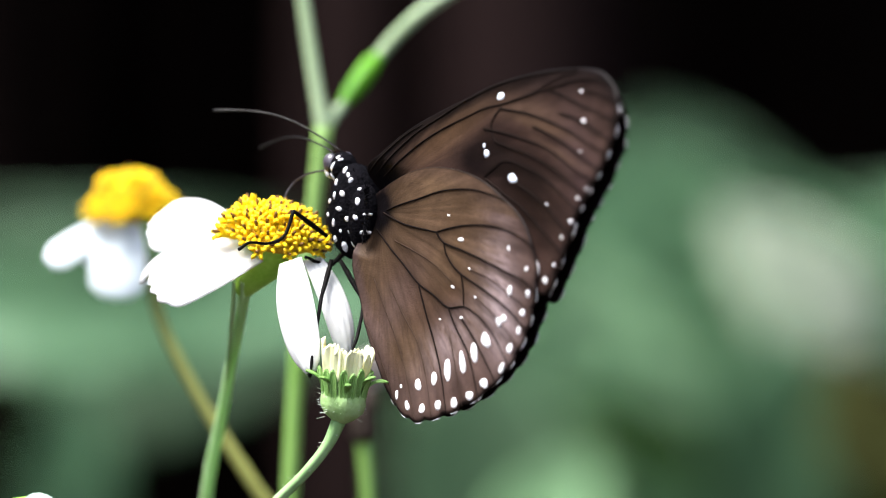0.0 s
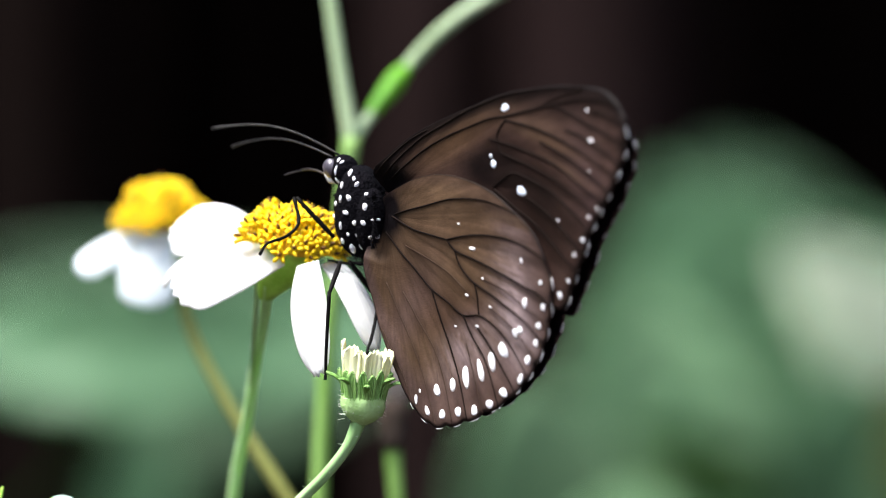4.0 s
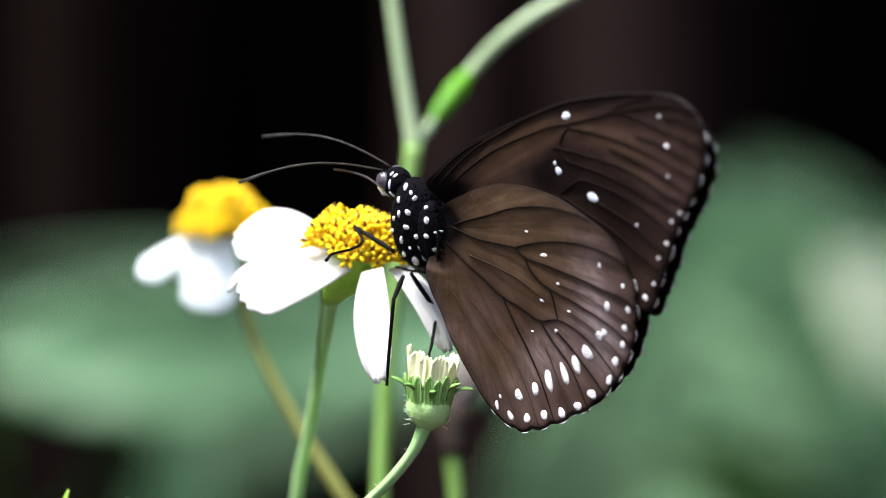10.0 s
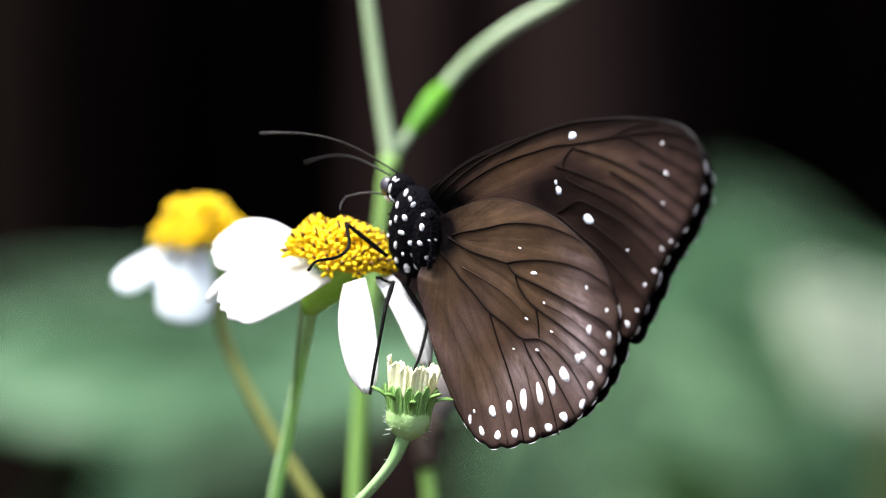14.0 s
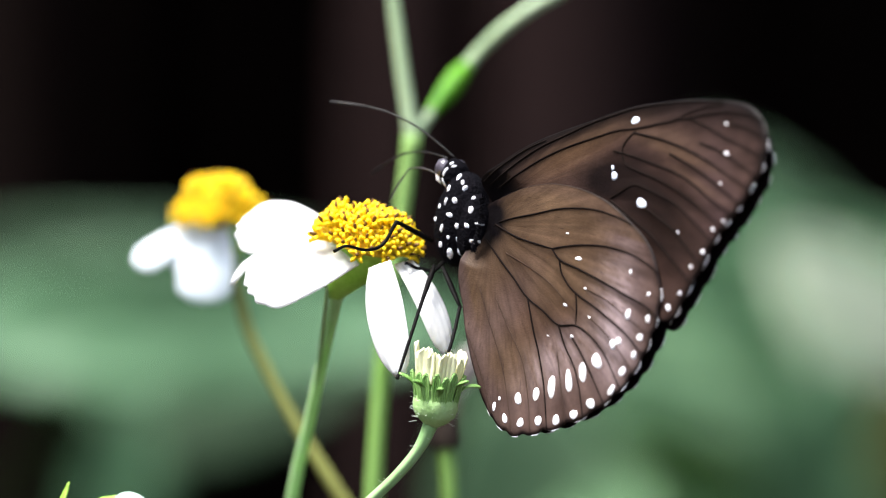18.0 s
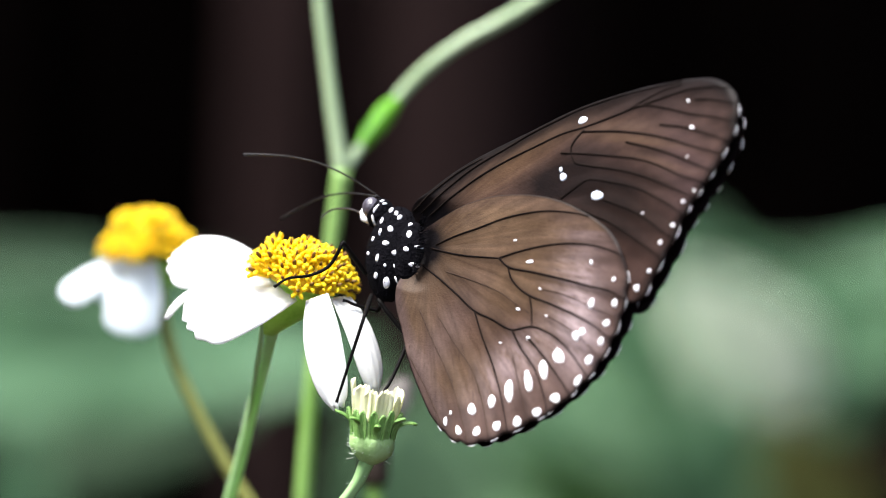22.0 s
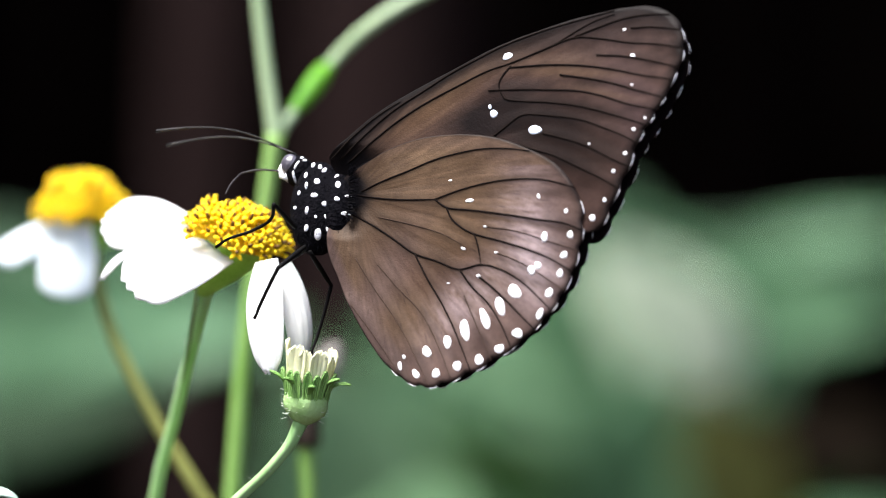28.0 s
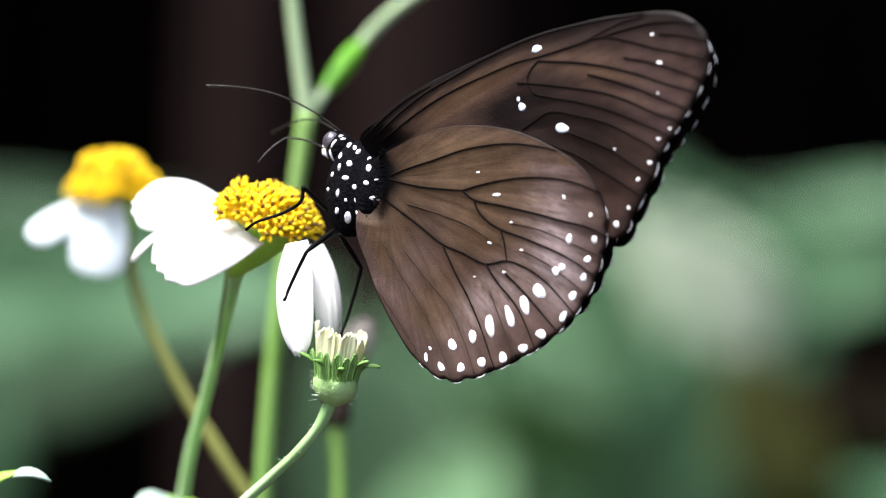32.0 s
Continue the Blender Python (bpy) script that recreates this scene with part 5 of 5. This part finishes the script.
    # the body turns a little between the wings; millimetres and degrees
    lean_rows = (
        (0, -0.59, -0.85, -0.06, 3.3, 0.9, -3.1),
        (0.5, -0.60, -0.93, -0.02, 3.7, 0.9, -3.5),
        (1, -0.60, -0.93, -0.05, 3.3, 1.7, -4.0),
        (1.5, -0.61, -0.88, -0.13, 2.5, 1.4, -2.8),
        (2, -0.66, -0.66, -0.04, 1.6, 0.1, -1.7),
        (2.5, -0.70, -0.70, -0.08, 1.7, 1.5, -1.4),
        (3, -0.55, -0.86, -0.07, 1.3, 1.9, -1.4),
        (3.5, -0.69, -0.90, -0.20, 3.1, 2.6, -1.4),
        (5.5, -0.61, -0.71, -0.28, 3.0, 3.4, -0.7),
        (6, -0.64, -0.52, -0.30, 2.2, 2.8, -2.8),
        (6.5, -0.54, -0.65, -0.33, 2.3, 3.4, -2.1),
        (7, -0.50, -0.58, -0.30, 2.4, 3.1, -0.8),
        (7.5, -0.48, -0.61, -0.29, 2.0, 3.7, -0.0),
        (8, -0.54, -0.52, -0.32, 2.9, 3.3, -0.7),
        (8.5, -0.49, -0.45, -0.31, 3.0, 3.5, -0.9),
        (9, -0.52, -0.55, -0.34, 2.9, 4.0, -0.2),
        (9.5, -0.51, -0.54, -0.31, 2.8, 3.8, 0.8),
        (10, -0.49, -0.55, -0.35, 2.9, 3.3, -0.7),
        (10.5, -0.52, -0.56, -0.21, 3.4, 3.3, -0.6),
        (11, -0.67, -0.55, -0.34, 3.8, 4.0, 0.9),
        (11.5, -0.60, -0.64, -0.25, 3.0, 3.5, 0.2),
        (12, -0.47, -0.71, -0.31, 2.3, 3.3, -1.3),
        (12.5, -0.60, -0.65, -0.27, 1.9, 3.2, 0.6),
        (13, -0.47, -0.81, -0.21, 1.8, 3.3, -0.6),
        (13.5, -0.52, -0.84, -0.27, 2.5, 2.8, -1.0),
        (15.5, -0.53, -0.66, -0.09, 2.7, 1.8, -2.2),
        (16, -0.53, -0.81, -0.13, 1.8, 1.9, -3.0),
        (16.5, -0.46, -0.71, -0.10, 2.1, 2.1, -2.7),
        (17, -0.55, -0.60, -0.05, 2.4, 1.7, -2.4),
        (17.5, -0.66, -0.54, -0.12, 1.9, 1.4, -2.2),
        (18, -0.69, -0.68, -0.07, 2.0, 1.4, -1.5),
        (18.5, -0.45, -0.51, 0.03, 3.0, 1.8, -3.9),
        (19, -0.46, -0.59, 0.07, 1.9, 1.0, -3.8),
        (19.5, -0.50, -0.64, 0.15, 2.5, 1.4, -3.5),
        (20, -0.70, -0.68, -0.03, 0.4, -0.4, -2.4),
        (20.5, -0.60, -0.61, 0.19, -0.5, -1.4, -1.6),
        (21, -0.46, -0.40, 0.10, -2.5, -2.2, -1.7),
        (21.5, -0.45, -0.40, 0.13, -1.7, -2.2, -2.2),
        (22, -0.36, -0.40, 0.14, -2.5, -2.5, -1.0),
        (22.5, -0.29, -0.32, 0.12, -3.5, -3.4, -0.2),
        (23, -0.22, -0.13, 0.13, -4.3, -3.9, -2.7),
        (23.5, -0.06, -0.22, 0.13, -4.4, -4.1, -2.3),
        (24, -0.02, -0.11, 0.03, -5.2, -4.1, -3.0),
        (24.5, 0.06, -0.12, 0.08, -6.2, -4.5, -3.3),
        (25, -0.02, 0.07, -0.10, -8.7, -5.5, -2.1),
        (25.5, -0.20, -0.02, -0.16, -11.3, -6.1, 0.7),
        (27.5, 0.28, -0.00, -0.07, -10.9, -5.3, -4.2),
        (28, 0.14, -0.00, -0.12, -9.3, -4.9, -3.1),
        (28.5, 0.26, -0.04, -0.12, -9.7, -4.5, -4.0),
        (29, 0.32, -0.05, -0.22, -11.3, -5.2, -6.3),
        (29.5, 0.08, 0.02, -0.14, -10.1, -5.7, -4.7),
        (30, 0.04, 0.07, -0.18, -12.7, -6.8, -3.8),
        (30.5, -0.08, 0.07, -0.18, -13.0, -7.8, -3.1),
        (31, 0.32, 0.19, -0.28, -13.3, -6.3, -7.4),
        (31.5, 0.31, 0.19, -0.26, -12.0, -6.7, -11.2),
        (32, 0.18, 0.21, -0.34, -14.0, -7.1, -9.8),
    )
    lean = [(t, pose(x * MM, y * MM, z * MM, rx, ry, rz)) for t, x, y, z, rx, ry, rz in lean_rows]
    walk(thorax, lean)
    nod = (
        (0, -1.3, 3.2),
        (2, -5.0, 3.7),
        (3.5, -15.5, 12.2),
        (5.5, -11.4, 8.4),
        (8, -19.9, 9.3),
        (10.5, -11.4, 6.3),
        (12, -10.6, 0.9),
        (13.5, -21.1, -7.0),
        (15.5, -4.9, 2.7),
        (17, -3.9, -2.6),
        (19, 1.9, -2.4),
        (21, 4.9, 7.4),
        (23, 7.3, 3.1),
        (24, 13.3, 10.0),
        (25.5, 9.9, 1.0),
        (27.5, 8.9, 4.9),
        (30, 15.4, 3.8),
        (32, 14.5, -7.1),
    )
    neck = Matrix.Translation(Vector((-5.6, 0.3, 3.4)) * MM)
    heads = [(t, m @ neck @ pose(0, 0, 0, 0, *(at_time(t, nod, k) for k in (1, 2))) @ neck.inverted()) for t, m in lean]
    walk(head, heads)
    up = Vector((0, 0, 1))
    for ob, root, ways in ((antenna_far, (-7.4, 0.55, 5.75), (
        (0, -0.84, -0.50, 0.21),
        (2, -0.92, -0.38, 0.12),
        (3.5, -0.91, -0.28, 0.31),
        (5.5, -0.96, -0.17, 0.21),
        (8, -0.81, -0.43, 0.39),
        (10.5, -0.94, -0.16, 0.30),
        (12, -0.63, -0.72, 0.29),
        (13.5, -0.55, -0.73, 0.40),
        (15.5, -0.73, -0.60, 0.34),
        (17, -0.82, -0.53, 0.23),
        (19, -0.82, -0.54, 0.18),
        (21, -0.86, -0.50, 0.11),
        (23, -0.77, -0.64, 0.04),
        (23.5, -0.78, -0.62, -0.02),
        (24, -0.80, -0.56, -0.20),
        (24.5, -0.78, -0.61, -0.06),
        (25.5, -0.79, -0.58, -0.19),
        (27.5, -0.87, -0.49, -0.02),
        (30, -0.98, -0.19, -0.06),
        (32, -0.63, -0.77, 0.05),
    )), (antenna_near, (-7.4, -0.65, 5.75), (
        (0, -0.99, 0.08, -0.10),
        (2, -1.00, 0.02, -0.01),
        (3.5, -0.97, 0.12, 0.21),
        (5.5, -0.87, -0.32, -0.37),
        (8, -0.72, -0.69, -0.08),
        (10.5, -0.74, -0.64, 0.21),
        (12, -0.98, 0.03, 0.17),
        (13.5, -0.98, -0.06, 0.17),
        (15.5, -0.99, 0.08, -0.09),
        (17, -0.98, 0.13, -0.17),
        (19, -0.91, 0.08, -0.41),
        (21, -0.93, 0.27, -0.24),
        (23, -0.96, 0.24, -0.16),
        (25.5, -1.00, 0.04, -0.04),
        (27.5, -0.99, 0.12, 0.06),
        (30, -0.78, -0.53, -0.33),
        (32, -0.96, 0.27, -0.10),
    ))):
        walk(ob, [(t, m @ axes(Vector(root) * MM, [at_time(t, ways, k) for k in (1, 2, 3)], up)) for t, m in heads])
    bends = (
        (0, -0.82, -0.43, -0.38, 0.59, -0.73, -0.35),
        (2, -0.83, 0.09, 0.55, 0.48, -0.84, 0.25),
        (3.5, -0.94, 0.10, 0.32, 0.30, -0.95, 0.10),
        (5.5, -1.00, -0.00, -0.08, 0.26, -0.96, 0.12),
        (8, -1.00, 0.07, -0.04, 0.25, -0.96, 0.10),
        (10.5, -0.85, 0.07, 0.52, 0.18, -0.87, 0.45),
        (12, -0.90, 0.02, 0.44, 0.40, -0.81, 0.44),
        (13.5, -0.51, -0.84, 0.18, 0.69, -0.68, -0.24),
        (15.5, -0.65, -0.73, -0.19, 0.33, -0.81, -0.49),
        (17, -0.90, -0.38, -0.22, 0.27, -0.52, -0.81),
        (19, -0.99, 0.02, 0.13, -0.21, -0.37, -0.90),
        (21, -0.97, -0.10, -0.23, 0.37, -0.67, -0.64),
        (23, -0.92, 0.23, 0.32, 0.24, -0.95, -0.22),
        (25.5, -0.95, -0.17, -0.25, -0.01, -0.68, -0.74),
        (27.5, -0.88, -0.37, -0.31, 0.10, -0.73, -0.67),
        (30, -0.80, -0.60, 0.03, -0.25, -0.01, -0.97),
        (32, -0.65, -0.76, -0.01, -0.20, -0.52, -0.83),
    )
    root = Vector((-8.65, -0.45, 3.55)) * MM
    halves = []
    for t, m in heads:
        a, b = (Vector([at_time(t, bends, k) for k in ks]).normalized() for ks in ((1, 2, 3), (4, 5, 6)))
        halves.append((t, m @ axes(root, a, up), m @ axes(root + a * 4.6 * MM, b, a)))
    walk(tongue, [(t, a) for t, a, _ in halves])
    walk(tongue_tip, [(t, b) for t, _, b in halves])
    # feet stay on the disc, the petal and the bud
    key_leg(leg_front, (-5.4, -2.47, -3.39), [
        (0, 14.4, -13.7, 739.1, -0.05, -0.2, 0.98), (4.5, 14.5, -14.0, 738.9, -0.3, 0.3, 0.8), (9, 14.5, -14.4, 738.7, -0.49, 0.74, 0.45), (13, 14.5, -14.4, 738.9, -0.4, 0.3, 0.7),
        (19, 14.4, -14.5, 739.2, 0.1, -0.39, 0.92), (28, 15.4, -14.3, 739.3, 0.02, -0.86, 0.5), (32, 15.4, -14.3, 739.3, 0.02, -0.86, 0.5)], body_rows, lean)
    key_leg(leg_middle, (-3.86, -2.73, -5.9), [
        (0, 21.8, -12.5, 725.4, -0.17, -0.87, 0.46), (9, 20.8, -12.1, 725.2, -0.1, -0.9, 0.3), (19.6, 21.3, -13.1, 725.6, 0.09, -0.94, 0.34),
        (22.05, 21.5, -13.0, 727.0, 0.09, -0.94, 0.34), (22.45, 19.7, -12.0, 731.8, 0.1, -0.9, 0.4), (32, 19.7, -12.0, 731.8, 0.1, -0.9, 0.4)], body_rows, lean)
    key_leg(leg_hind, (-4.03, -1.42, -6.03), [
        (0, 26.4, -11.9, 727.9, 0.85, 0.47, -0.23), (9, 25.3, -12.4, 728.2, 0.41, 0.89, -0.23), (19, 26.5, -13.1, 727.3, 0.98, 0.14, -0.11), (28, 25.8, -12.6, 727.7, 0.66, 0.75, 0.01), (32, 25.8, -12.6, 727.7, 0.66, 0.75, 0.01)], body_rows, lean)
    key_leg(leg_far, (-4.6, 0.6, -4.4), [(0, 21.4, -6.0, 738.4, 0, 0.6, -0.6), (32, 22.6, -6.0, 738.0, 0, 0.6, -0.6)], body_rows, lean)
    turns = ((0, -13), (3.5, -12), (6, -12), (9, -11), (13, -10), (16, -9), (19, -7), (23, -2.5), (28, 0), (32, 0))

    def disc(t):
        """The pose of the flower head at time t."""
        return HEAD_PLACE @ Matrix.Rotation(radians(at_time(t, turns, 1)), 4, "Z") @ HEAD_PLACE.inverted() @ HEAD_AT
    walk(front_head, [(t, disc(t)) for t, _ in turns])
    # the two hanging petals sway under the feet: time, base and tip in mm
    for petal, face, ways in ((hanging[0], (-0.45, -0.78, 0.4), (
        (0, 19.8, -7.2, 738.0, 21.9, -10.6, 727.1),
        (9, 19.2, -7.2, 738.0, 20.1, -10.6, 726.4),
        (12, 19.5, -7.2, 737.8, 20.7, -10.6, 726.6),
        (18, 19.3, -7.2, 738.0, 21.5, -10.6, 727.4),
        (22, 19.4, -7.2, 738.4, 21.7, -10.6, 727.4),
        (24, 20.5, -7.2, 738.2, 21.6, -10.6, 727.3),
        (30, 21.0, -7.2, 738.2, 21.7, -10.6, 726.6),
    )), (hanging[1], (0.35, -0.8, 0.5), (
        (0, 22.1, -4.0, 738.2, 25.1, -6.4, 728.6),
        (9, 21.6, -4.0, 738.4, 26.6, -6.4, 729.6),
        (12, 22.9, -4.0, 738.3, 26.6, -6.4, 730.1),
        (18, 21.8, -4.0, 738.3, 25.8, -6.4, 729.2),
        (22, 21.9, -4.0, 738.5, 24.8, -6.4, 729.9),
        (24, 21.9, -4.0, 738.3, 24.3, -6.4, 730.5),
        (30, 22.9, -4.0, 738.1, 24.2, -6.4, 728.9),
    ))):
        rows = []
        for t in [w[0] for w in ways] + [32]:
            inv = (Matrix.Translation(base) @ disc(t)).inverted()
            b, tip = (Vector([at_time(t, ways, k) for k in ks]) * MM for ks in ((1, 2, 3), (4, 5, 6)))
            rows.append((t, axes(inv @ b, inv.to_3x3() @ (tip - b), inv.to_3x3() @ Vector(face))))
        walk(petal, rows)


motions()
